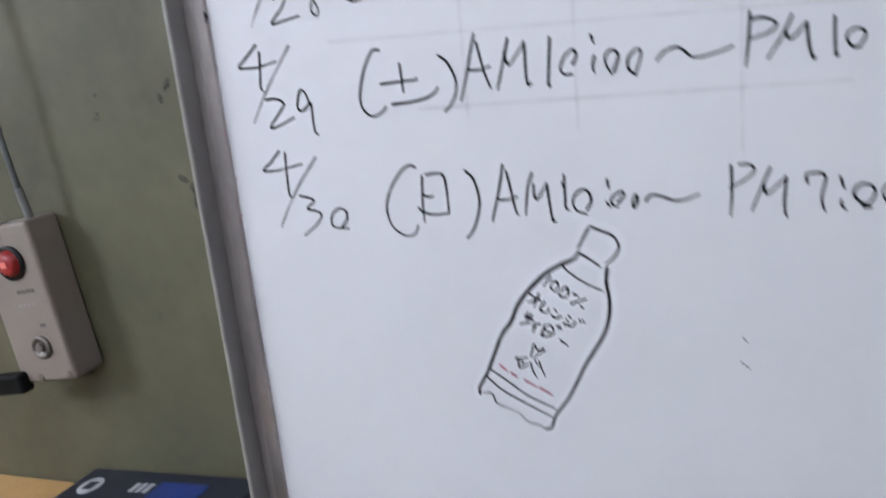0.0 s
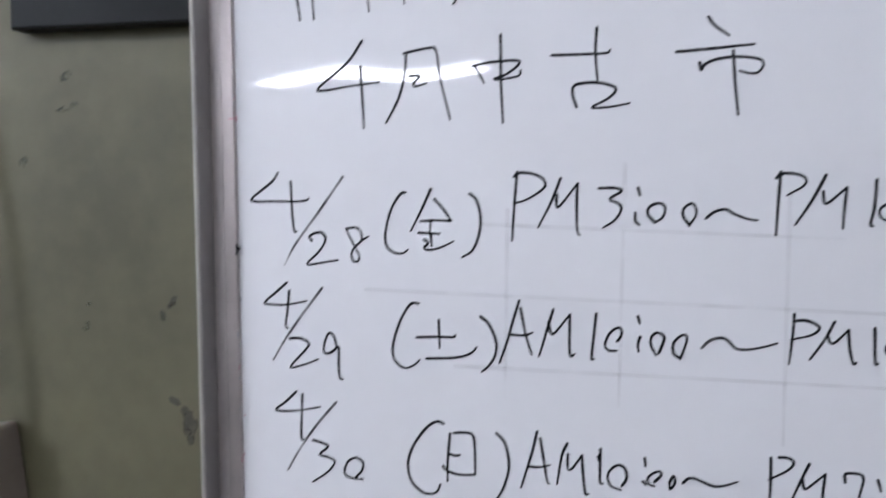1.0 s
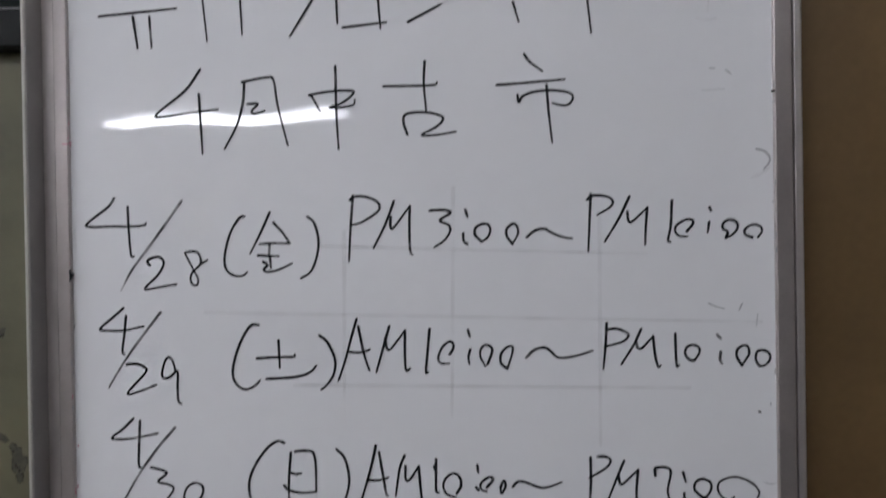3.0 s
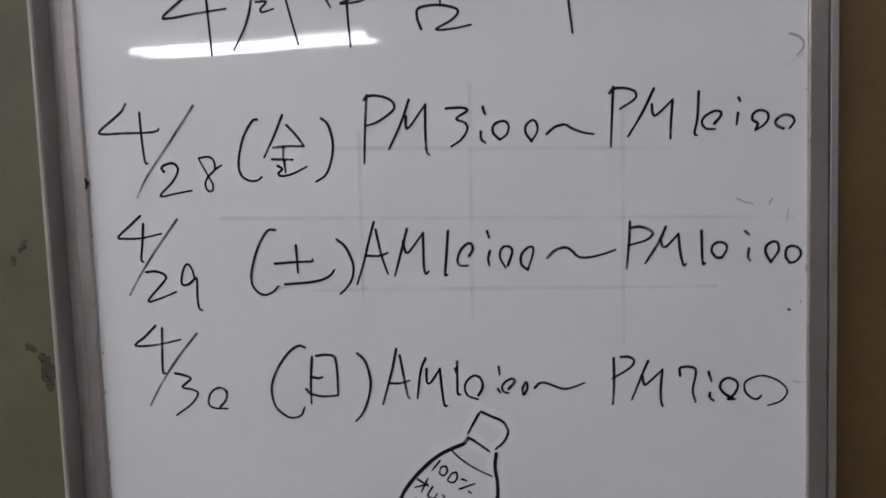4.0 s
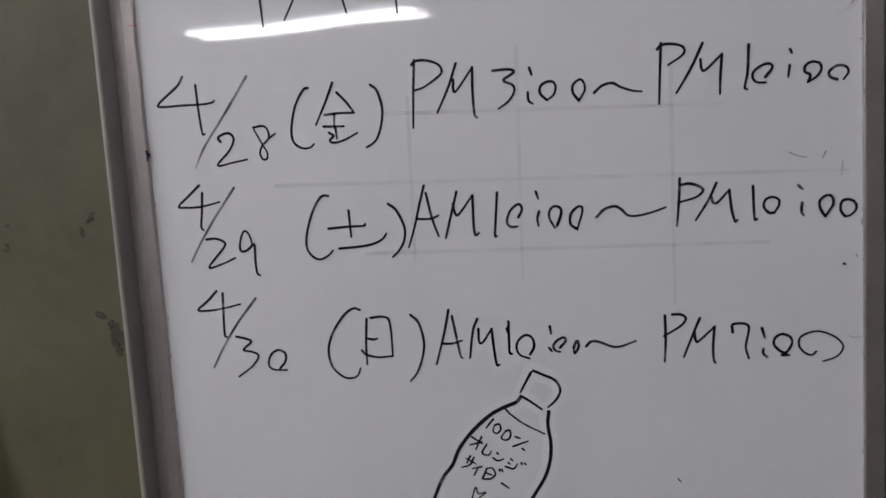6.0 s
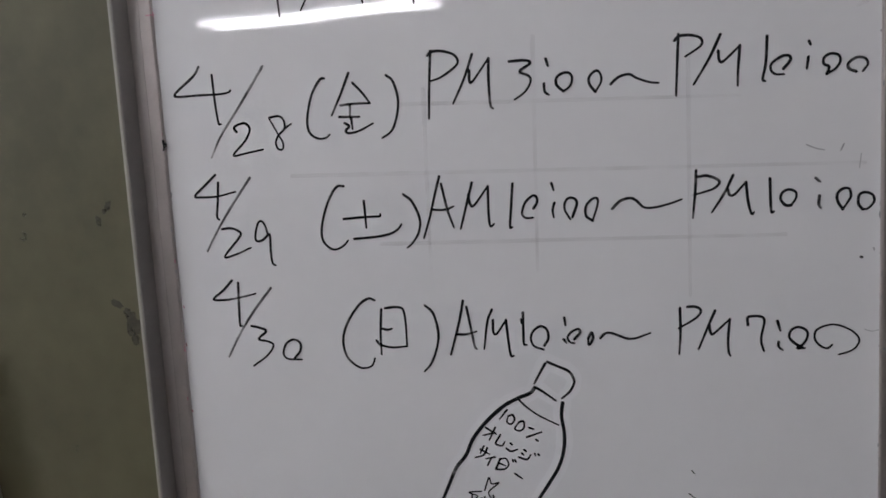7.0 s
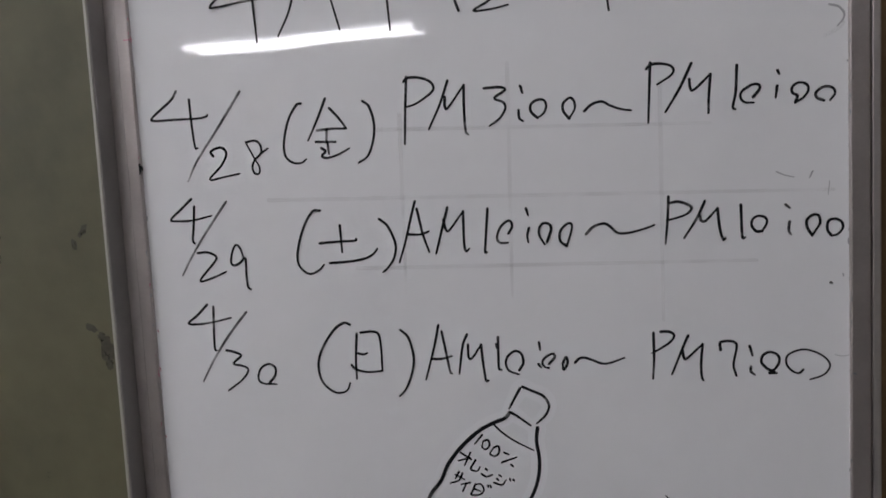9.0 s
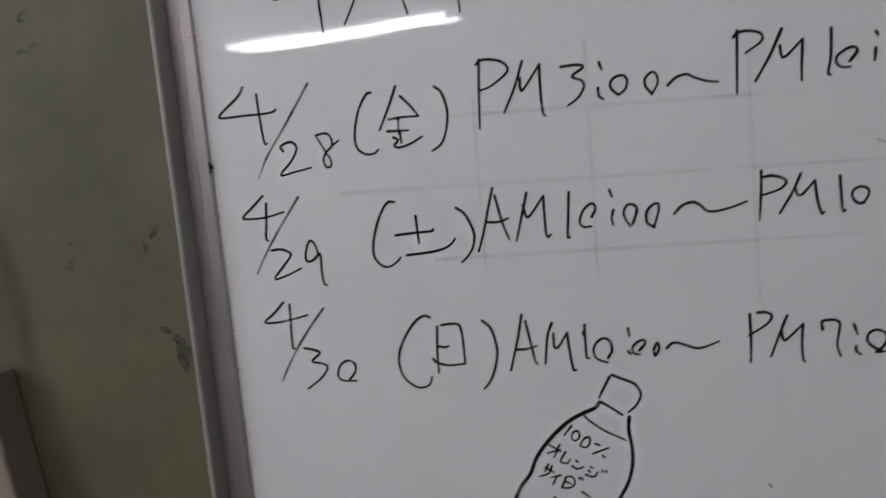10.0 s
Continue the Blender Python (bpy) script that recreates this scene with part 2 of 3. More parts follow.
def enamel_sheet():
    """The enamel face, a hair out of true in its upper part, with a rim that runs back to the board."""
    nx, nz = 76, 112
    bm = bmesh.new()
    def face_depth(x, z):
        roll = math.erf((z - 1.54) / 0.04) * math.exp(-(((z - 1.54) / 0.16) ** 2))
        return -0.000115 * math.cos(2 * math.pi * (x - 0.092) / 0.135) * roll * math.exp(-((x / 0.33) ** 4))
    grid = []
    for j in range(nz + 1):
        z = B - 0.004 + (T - B + 0.008) * j / nz
        row = [L - 0.004 + (R - L + 0.008) * i / nx for i in range(nx + 1)]
        grid.append([bm.verts.new((x, face_depth(x, z), z)) for x in row])
    for a, b in zip(grid, grid[1:]):
        for i in range(nx):
            bm.faces.new((a[i], a[i + 1], b[i + 1], b[i])).smooth = True
    rim = [e for e in bm.edges if e.is_boundary]
    made = bmesh.ops.extrude_edge_only(bm, edges=rim)
    for v in made["geom"]:
        if isinstance(v, bmesh.types.BMVert):
            v.co.y = 0.012
    for f in bm.faces:
        f.smooth = f.normal.y < -0.5 or not any(v.co.y > 0.01 for v in f.verts)
    bmesh.ops.split_edges(bm, edges=rim)
    return bm


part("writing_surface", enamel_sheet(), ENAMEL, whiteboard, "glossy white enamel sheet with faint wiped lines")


def rail(x0, x1, z0, z1, y0, y1, name, bevel=0.0025, label="", mat=ALU):
    return part(name, boxed(x0, x1, y0, y1, z0, z1, bevel=bevel, segments=3), mat, whiteboard, label)


def side_frame(x0, x1, outer):
    """An upright frame rail whose upper outer corner is well rounded."""
    top, low, r = T + 0.0125, B - 0.012, 0.008
    arc = [(outer + (r if outer == x0 else -r) * (1 - math.sin(a)), top - r * (1 - math.cos(a))) for a in (math.pi / 2 * k / 8 for k in range(9))]
    inner = x1 if outer == x0 else x0
    bm = bmesh.new()
    ring = [bm.verts.new((x, -0.004, z)) for x, z in [(inner, low), (inner, top), *arc, (outer, low)]]
    face = bm.faces.new(ring)
    rim = list(face.edges)
    made = bmesh.ops.extrude_face_region(bm, geom=[face])
    bmesh.ops.translate(bm, vec=(0, 0.024, 0), verts=[v for v in made["geom"] if isinstance(v, bmesh.types.BMVert)])
    bmesh.ops.recalc_face_normals(bm, faces=bm.faces)
    bmesh.ops.bevel(bm, geom=[e for e in bm.edges if all(v.co.y < -0.003 for v in e.verts)], offset=0.0014, segments=3, affect="EDGES", profile=0.5)
    return part("frame_rail", bm, ALU, whiteboard)


side_frame(L - 0.0122, L, L - 0.0122)
side_frame(R - 0.0008, R + 0.0136, R + 0.0136)
rail(L + 0.0002, R - 0.001, T, T + 0.0112, -0.0035, 0.02, "frame_rail", 0.002)
rail(L + 0.0002, R - 0.001, B - 0.012, B, -0.0035, 0.02, "frame_rail", 0.002)
rail(L - 0.002, R + 0.002, T + 0.0138, T + 0.0185, -0.001, WALL_Y, "top_strip", 0.001, "thin pale metal strip over the upper rail")
rail(L - 0.0226, L - 0.0129, B - 0.02, T + 0.004, -0.0015, WALL_Y, "side_rail", 0.0006, "pale aluminium side rail reaching back to the wall", ALU_PALE)
rail(R + 0.0150, R + 0.0215, B - 0.02, T + 0.02, -0.001, WALL_Y, "side_rail", 0.0012, "pale aluminium side rail reaching back to the wall", ALU_PALE)
# Shade between the rails, put in as near-black strips.
part("groove_shade", boxed(L - 0.0130, L - 0.0121, 0.0015, 0.018, B - 0.012, T + 0.004), SHADE_AND_BACKING, whiteboard)
part("groove_shade", boxed(R + 0.0135, R + 0.0151, 0.008, 0.018, B - 0.012, T + 0.012), SHADE_AND_BACKING, whiteboard)
part("groove_shade", boxed(L, R, 0.004, 0.018, T + 0.0111, T + 0.0139), SHADE_AND_BACKING, whiteboard)
part("backing_board", boxed(L - 0.0116, R + 0.0138, 0.0201, WALL_Y, B - 0.01, T + 0.008), SHADE_AND_BACKING, whiteboard)

# thin upright cheek standing proud of the side rail
part("side_cheek", boxed(-0.0266, -0.0228, -0.0235, WALL_Y, 0.72, 1.630, bevel=0.0007), SHEET, whiteboard, "thin grey painted upright strip beside the frame")
# The cheek's lit front edge, added as a thin paler strip.
part("lit_edge", boxed(-0.0264, -0.0236, -0.0246, -0.0236, 0.72, 1.630, bevel=0.0004), EDGE, whiteboard, "pale front edge of the upright strip, its light put into the colour")

ink_level = 0


def ribbon(bm, points, width, y, mat_wide=False):
    """A marker stroke: a flat band with round ends that narrows a little where the pen leaves."""
    line = smooth_line(points) if len(points) > 2 else [Vector(points[0]).lerp(Vector(points[1]), k / 6) for k in range(7)]
    n = len(line)
    left, right = [], []
    for k, p in enumerate(line):
        way = line[min(k + 1, n - 1)] - line[max(k - 1, 0)]
        way = way.normalized() if way.length > 1e-9 else Vector((1, 0))
        side = Vector((-way.y, way.x))
        half = width * (0.5 if mat_wide else 0.40) * (1.06 - 0.30 * (k / (n - 1)) ** 2 + 0.10 * noise.noise(Vector((p.x * 0.13, p.y * 0.13, 3))))
        left.append((p + side * half, way, half))
        right.append((p - side * half, way, half))
    def vert(q):
        return bm.verts.new((q.x / 1000, y, 1 + q.y / 1000))
    a = [vert(q[0]) for q in left]
    b = [vert(q[0]) for q in right]
    for k in range(n - 1):
        bm.faces.new((a[k], b[k], b[k + 1], a[k + 1]))
    for k, flip in ((0, -1), (n - 1, 1)):
        way, half, p = left[k][1] * flip, left[k][2], line[k]
        side = Vector((-way.y, way.x))
        fan = [vert(p + half * (math.cos(t) * side + math.sin(t) * way)) for t in (math.pi * j / 8 for j in range(9))]
        bm.faces.new(fan[::-1])


def ink(sign, x, z, width, strokes, mat, on_rail=False):
    """One handwritten sign; x, z: its lower left corner in mm from the left rail and from 1 m height; strokes in mm from there."""
    global ink_level
    bm = bmesh.new()
    for stroke in strokes:
        ink_level += 1
        ribbon(bm, [(x + u, z + v) for u, v in stroke], width, -0.0042 - 0.00002 * (ink_level % 6) if on_rail else -0.00005 - 0.000004 * (ink_level % 6) if mat is SMEAR else -0.00012 - 0.00002 * (ink_level % 12) - (0.0002 if mat is not GHOST else 0), mat is SMEAR or mat is GHOST)
    name = "digit" if sign in "0123456789" else "bracket" if sign in "()" else "letter" if sign in "PMA" else "speck" if sign in ("speck", "dot") else "written_mark" if len(sign) > 1 or sign in ":~/%" else "character"
    part(name, bm, mat, whiteboard)


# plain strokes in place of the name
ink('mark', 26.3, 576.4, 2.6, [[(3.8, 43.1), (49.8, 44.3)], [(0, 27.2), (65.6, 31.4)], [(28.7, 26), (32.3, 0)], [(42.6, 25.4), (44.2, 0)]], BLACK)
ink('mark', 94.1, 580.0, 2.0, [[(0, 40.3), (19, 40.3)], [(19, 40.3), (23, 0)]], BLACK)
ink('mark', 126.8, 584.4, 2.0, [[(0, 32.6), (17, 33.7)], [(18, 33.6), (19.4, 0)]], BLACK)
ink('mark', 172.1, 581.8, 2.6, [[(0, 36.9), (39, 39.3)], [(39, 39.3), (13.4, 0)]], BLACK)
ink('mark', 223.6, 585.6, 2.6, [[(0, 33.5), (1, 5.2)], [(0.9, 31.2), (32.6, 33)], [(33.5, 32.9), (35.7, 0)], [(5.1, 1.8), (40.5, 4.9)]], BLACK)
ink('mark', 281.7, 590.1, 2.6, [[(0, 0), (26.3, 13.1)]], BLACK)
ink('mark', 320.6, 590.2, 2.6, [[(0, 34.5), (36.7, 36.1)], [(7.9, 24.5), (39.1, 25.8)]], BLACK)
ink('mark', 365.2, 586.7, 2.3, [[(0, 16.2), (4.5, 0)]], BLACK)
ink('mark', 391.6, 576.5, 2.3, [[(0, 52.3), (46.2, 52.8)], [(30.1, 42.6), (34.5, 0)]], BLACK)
# heading
ink('4', 73.7, 488.9, 2.6, [[(37.1, 68.5), (24.3, 51.8), (0, 33.1), (5.7, 31), (23.8, 33.1), (51.3, 35.8)], [(35.6, 48.5), (36.5, 30.8), (38, 0)]], BLACK)
ink('月', 130.2, 492.4, 2.6, [[(17.1, 53.7), (15.7, 37.5), (10.5, 19.1), (0, 0)], [(15.3, 53.8), (34.2, 56.8), (41.2, 54.6), (44.3, 34.1), (52.2, 1.4)], [(19.4, 36), (27.9, 35.7), (23, 30.3), (24.8, 27.9), (33.4, 29.9)]], BLACK)
ink('中', 200.5, 490.0, 2.6, [[(0, 43.9), (2.7, 41.9), (8.9, 30.6)], [(0, 43.9), (12.7, 46.1), (33.6, 46.7), (35.4, 43.4), (26.4, 36.8), (16.5, 33.5), (23.9, 33.2), (35.6, 35.1), (37.1, 39.2)], [(21.7, 66.6), (22, 30.1), (23.4, 0)]], BLACK)
ink('古', 261.1, 499.5, 2.6, [[(0, 39.8), (19.4, 39.5), (40.2, 39.6), (43, 41.8)], [(33.4, 58.7), (32.4, 40.8), (34, 19.6)], [(18.6, 0.9), (15.7, 10.2), (17.8, 17), (32.6, 18.3), (45.3, 15.1), (47.1, 11.3), (41.4, 6), (30.1, 0), (43.5, 0), (57.3, 2.2)]], BLACK)
ink('市', 351.6, 491.2, 2.6, [[(21.8, 70.2), (26.1, 64.1), (35.9, 56.4)], [(0, 46.4), (25.1, 47.7), (53.3, 49.3)], [(16.1, 38), (17.3, 32.5), (20.2, 36.9), (29.4, 40.2), (43.1, 41), (56.6, 38.7), (59.6, 34.5), (56.3, 29.6), (50.8, 28.9), (43.6, 31)], [(39.1, 45.3), (40.6, 22.4), (43, 0)]], BLACK)
# first day
ink('4', 13.9, 406.1, 2.6, [[(22.6, 48.1), (17.1, 40.8), (0, 28.2), (0.9, 24.9), (19.1, 24.8), (40.5, 24.6), (48.2, 25.8), (49.2, 27.2)], [(33.8, 40.7), (34.6, 17.8), (36.1, 1), (38.4, 0)]], BLACK)
ink('/', 41.1, 378.5, 2.6, [[(52, 72), (29.8, 42.5), (10, 17.4), (0, 0)]], BLACK_DRY)
ink('2', 61.1, 379.3, 2.6, [[(4.4, 19.4), (2.5, 22.7), (6.9, 25.4), (13.1, 25.7), (16.3, 20.5), (11.3, 11.3), (0, 0), (13.3, 1.5), (26.7, 3.5)]], BLACK)
ink('8', 95.6, 382.3, 2.3, [[(0, 26.3), (8.1, 27), (12.2, 23.6), (12.5, 16.6), (6.7, 11.2), (4.1, 5.3), (5.9, 0.1), (9.7, 0), (10.3, 5.1), (6.7, 12.1), (0, 25.3)], [(12.5, 16.6), (18.8, 20.1)]], BLACK)
ink('(', 128.6, 389.1, 2.6, [[(16.9, 48.1), (12.7, 46.8), (4.8, 34.5), (0, 16.2), (1.1, 5.5), (7.5, 0.2), (14.6, 0), (18.4, 2.7)]], BLACK)
ink('金', 149.8, 391.8, 2.6, [[(16.5, 48), (8.5, 31.1), (0, 15.2)], [(19.5, 40.1), (26.8, 32), (33, 23)], [(8.2, 22.8), (19.9, 23.4), (33, 23)], [(16.2, 22.6), (15.4, 12.4)], [(6.5, 13.6), (23.4, 12.7)], [(16.3, 12.4), (17, 3.2)], [(10.6, 8.4), (14.2, 5.6), (10.9, 2), (14.6, 0), (24, 2), (34.4, 6.8)]], BLACK)
ink(')', 191.3, 386.4, 2.6, [[(6.2, 49.6), (11.6, 44.4), (14.9, 30.4), (13.1, 16.7), (8.1, 5.3), (0, 0)]], BLACK)
ink('P', 230.8, 399.5, 2.6, [[(4, 52.8), (1.8, 28), (0, 0)], [(1.5, 49.2), (4.4, 51.8), (12.3, 52), (21.5, 49), (25.5, 44.3), (23.5, 39.3), (11.7, 31.8), (3.2, 29.3)]], BLACK)
ink('M', 251.0, 404.0, 2.6, [[(16.9, 43.1), (9.8, 25), (0, 6)], [(14.2, 30.8), (13.9, 23), (16.7, 22.5), (29.7, 39)], [(29.7, 39), (29.1, 22.1), (29.5, 3.7), (31.6, 0)]], BLACK)
ink('3', 296.7, 409.9, 2.6, [[(0, 29.4), (11.9, 29.5), (16.4, 27), (8, 21.4), (14.8, 17.5), (16, 12.4), (11.2, 5.2), (3.2, 0)]], BLACK)
ink(':', 323.1, 411.8, 2.6, [[(2, 27.5), (3.6, 21.9)], [(0, 8.8), (0.3, 2.8), (3.4, 0)]], BLACK)
ink('0', 332.7, 413.8, 2.6, [[(4.9, 0), (0, 5.2), (0.2, 10.6), (4.8, 13.7), (9.9, 13.5), (12, 9.4), (10, 3.5), (4.9, 0)]], BLACK)
ink('0', 357.7, 411.7, 2.6, [[(4.3, 0), (0, 6.1), (0.2, 12), (5.3, 15.9), (8.4, 13.1), (8.7, 7.2), (4.3, 0)]], BLACK)
ink('~', 373.6, 415.2, 2.6, [[(0, 1.5), (6.1, 6.4), (13.8, 7.9), (19.6, 4.6), (28.5, 1.1), (35.3, 0)]], BLACK)
ink('P', 421.1, 404.9, 2.6, [[(2.9, 44.8), (1.8, 25.8), (0.4, 0)], [(0, 40.4), (3.3, 43.4), (11.4, 43.6), (18.9, 40.7), (18.7, 35.2), (7.7, 28.3)]], BLACK)
ink('M', 434.4, 409.4, 2.6, [[(19.6, 37.9), (11, 20.5), (0, 2.8)], [(17.9, 26.2), (18.5, 19.4), (21.6, 18.4), (33.2, 28.9)], [(33.2, 28.9), (31.7, 10.8), (31.3, 0)]], BLACK)
ink('1', 483.3, 411.1, 2.6, [[(3.3, 32.4), (2.2, 13.1), (0, 1.9), (1.7, 0)]], BLACK)
ink('0', 488.9, 415.2, 2.6, [[(8.9, 4.1), (13.6, 9.8), (12.8, 13), (7.9, 13.1), (1.1, 8.8), (0, 4.3), (3, 0.6), (9.2, 0)]], BLACK)
ink(':', 513.7, 417.9, 2.6, [[(1.6, 19.8), (2.8, 17)], [(1.2, 8.5), (0, 0)]], BLACK)
ink('0', 525.4, 413.4, 2.6, [[(2, 0), (3.5, 4.9), (0, 7.3), (0.2, 11.7), (4.7, 14.3), (10, 12.8), (11.1, 8.3), (7.8, 3.4), (2, 0)]], BLACK)
ink('0', 542.2, 413.6, 2.6, [[(5.1, 0.1), (0.3, 2.5), (0, 6.6), (5.4, 10), (11.1, 8.9), (12.8, 4.8), (9.5, 0)]], BLACK)
# second day
ink('4', 22.5, 325.4, 2.6, [[(20, 38.2), (10.8, 30.5), (0, 21.4), (5.7, 19.9), (20, 20), (37.2, 23.3)], [(22.2, 31.6), (20.3, 14.9), (18.6, 3.3), (20.4, 0)]], BLACK)
ink('/', 29.3, 298.7, 2.6, [[(44.5, 61.2), (24.8, 36.6), (10, 16.1), (0, 0)]], BLACK_DRY)
ink('2', 44.6, 293.7, 2.6, [[(0, 23.7), (9, 24), (16.1, 20.5), (15, 15.9), (0.3, 0), (10.8, 1.6), (24.7, 6.9)]], BLACK)
ink('9', 74.3, 284.9, 2.6, [[(10.9, 25.6), (6.6, 22), (1.8, 21.1), (0, 24.4), (2.2, 33.6), (5.6, 38.2), (9.3, 34.9), (11.4, 26.5)], [(11.4, 26.5), (13.3, 25.5), (12.9, 12.6), (13.6, 2.4), (16.3, 0)]], BLACK)
ink('(', 134.1, 296.7, 2.6, [[(21.5, 52.3), (14.9, 51.6), (6.5, 38.8), (0.3, 20.5), (0, 9), (5, 2), (11, 0), (18.1, 3.1), (22, 7.1)]], BLACK)
ink('土', 153.8, 305.1, 2.6, [[(0, 16.8), (17.8, 17.7), (30.4, 17.9), (31.4, 19.7)], [(18.2, 31.1), (18.9, 9)], [(7.9, 0), (26.6, 1), (38.3, 3), (45.4, 6.5), (48.8, 10.6)]], BLACK)
ink(')', 205.7, 296.4, 2.6, [[(0, 43.6), (6.8, 37.5), (12.4, 23.6), (11.1, 12.2), (5.7, 4), (1, 0)]], BLACK)
ink('A', 220.8, 303.9, 2.6, [[(15.4, 49.2), (10.8, 34.1), (5.6, 15.9), (0, 0)], [(16.6, 43.2), (20.6, 22.4), (25.2, 7.7)], [(8.6, 22.7), (16, 22.1), (21.5, 22.9), (25.8, 24.6)]], BLACK)
ink('M', 251.6, 310.1, 2.6, [[(10.9, 36.8), (4.7, 15.9), (0, 0)], [(7.3, 27.3), (8.9, 19.5), (12.1, 18.9), (23.6, 33.3)], [(23.6, 33.3), (23.3, 8.6), (24.5, 1.3), (27.3, 3)]], BLACK)
ink('1', 291.6, 310.0, 2.6, [[(3.4, 34.6), (1.4, 15.1), (0, 0.5), (1.8, 0)]], BLACK)
ink('0', 301.6, 316.9, 2.6, [[(9.3, 7.3), (12.2, 12.2), (11.8, 16.3), (8.7, 17.3), (3, 12.4), (0, 4.3), (2.6, 0.1), (8.6, 0)]], BLACK)
ink(':', 325.6, 316.6, 2.6, [[(0, 26.9), (1.6, 21.4)], [(1.8, 11.4), (0.2, 5.5), (0.9, 0)]], BLACK)
ink('0', 335.4, 314.5, 2.6, [[(5.7, 1.8), (9.3, 11.7), (8, 15.8), (3.5, 16.8), (0.2, 13.3), (0, 7.4), (3.9, 0)]], BLACK)
ink('0', 351.6, 312.7, 2.6, [[(4.9, 0), (0, 4.2), (0.3, 11.9), (5.4, 17.2), (9.1, 17.1), (8.9, 11.7), (4.9, 0)]], BLACK)
ink('~', 371.7, 321.1, 2.6, [[(0, 0.3), (6.1, 6), (13.8, 8.1), (18.7, 5.7), (24, 0.6), (31.6, 0), (43, 2.4), (52.1, 5.4)]], BLACK)
ink('P', 431.9, 311.9, 2.6, [[(3, 36), (2, 18.9), (0, 0)], [(3.8, 31.1), (10.5, 31.8), (18, 28.9), (19.7, 25.7), (14.6, 21.3), (1.1, 17.6)]], BLACK)
ink('M', 445.9, 313.6, 2.6, [[(15.7, 29.6), (9.5, 16.7), (0, 2)], [(11.8, 18.9), (13, 14.8), (16.6, 15.1), (24.9, 23.9)], [(24.9, 23.9), (26.2, 9.5), (28.5, 0), (30.4, 0.9)]], BLACK)
ink('1', 487.8, 314.2, 2.6, [[(0, 25.2), (0.3, 8.6), (0.9, 0), (2.7, 0.4)]], BLACK)
ink('0', 495.3, 318.8, 2.6, [[(7.4, 0), (3.4, 0.1), (0, 4.7), (1.1, 9.6), (5.6, 11.7), (10.4, 9.8), (10.7, 5.3), (7.4, 0)]], BLACK)
ink(':', 519.8, 315.7, 2.6, [[(0, 22.5), (3, 19.7)], [(2.6, 9.4), (2, 3.2), (3.6, 0)]], BLACK)
ink('0', 534.8, 314.4, 2.6, [[(3.6, 0), (0.2, 5.9), (0, 11.7), (4.1, 15.2), (8.1, 14.7), (9.2, 9.3), (6.8, 4.8), (3.6, 0)]], BLACK)
ink('0', 549.1, 313.7, 2.6, [[(2.9, 0), (0, 4.5), (0.7, 10.8), (5.1, 12.5), (9.9, 10.1), (10.6, 5.2), (6.9, 0.8), (2.9, 0)]], BLACK)
# third day
ink('4', 30.8, 232.7, 2.6, [[(18.5, 40), (9.2, 31.2), (0, 23.9), (11, 23.2), (24.4, 25), (39.3, 28.1)], [(24, 37.9), (22.7, 13), (22.6, 1), (24.6, 0)]], BLACK)
ink('/', 40.5, 205.6, 2.6, [[(43.9, 59.9), (26.5, 40), (11.4, 19.1), (0, 0)]], BLACK_DRY)
ink('3', 63.0, 197.3, 2.6, [[(0.7, 35.3), (7.9, 33.7), (13.8, 30.6), (6.4, 23.7), (14.6, 21.6), (19.4, 18), (13.5, 9.5), (0, 0)]], BLACK)
ink('0', 91.1, 202.7, 2.6, [[(10, 1.5), (15.2, 7.5), (15.7, 14.5), (9.8, 17.5), (2.8, 13.6), (0, 5.1), (4.3, 0.6), (16.1, 0)]], BLACK)
ink('(', 145.6, 195.1, 2.6, [[(29.7, 57.9), (24.4, 59.4), (15.6, 53.8), (5.1, 39.4), (0, 24.7), (2.4, 9.9), (11.7, 1), (19.1, 0), (24.3, 2.5), (26.7, 8.3)]], BLACK)
ink('日', 174.8, 206.8, 2.6, [[(5.8, 38.4), (3.9, 17.6), (3.6, 0)], [(9.3, 39.3), (18.1, 40.1), (24.3, 38), (26, 27), (26.1, 6.7)], [(6.1, 21.9), (10, 20.9), (13.9, 21.8)], [(0, 11.8), (3.2, 8.3), (13.4, 5.8), (26.1, 6.7)]], BLACK)
ink(')', 214.6, 192.0, 2.6, [[(3.5, 55.9), (10.2, 48.6), (13.5, 31.8), (10.7, 17.4), (5.7, 6.3), (0, 0)]], BLACK)
ink('A', 237.6, 206.0, 2.6, [[(12.5, 45.1), (8.2, 27.2), (0, 0)], [(15, 39.9), (18.2, 19.9), (20.3, 7.1), (22, 4.7)], [(5.3, 17.2), (13.8, 17.1), (22.4, 19.4)]], BLACK)
ink('M', 265.7, 204.8, 2.6, [[(7.7, 38.4), (3.5, 28.1), (0, 5.9)], [(8.2, 29.9), (8.2, 19.6), (11.4, 19), (18.9, 29.8)], [(18.9, 29.8), (20, 13.8), (21.6, 0.5), (23.9, 0)]], BLACK)
ink('1', 297.0, 213.7, 2.6, [[(0, 21.2), (0.3, 17.9)], [(1.6, 26.8), (1.3, 9.4), (1.4, 1), (3.6, 0)]], BLACK)
ink('0', 304.1, 209.8, 2.6, [[(10.7, 3.3), (14.1, 9.3), (13.1, 16.4), (8.2, 19.2), (2.5, 15.6), (0, 9.5), (2.5, 2.9), (10.1, 0)]], BLACK)
ink(':', 330.4, 215.3, 2.6, [[(1.1, 20.5), (1.8, 14.4)], [(0, 2.8), (2.1, 0)]], BLACK)
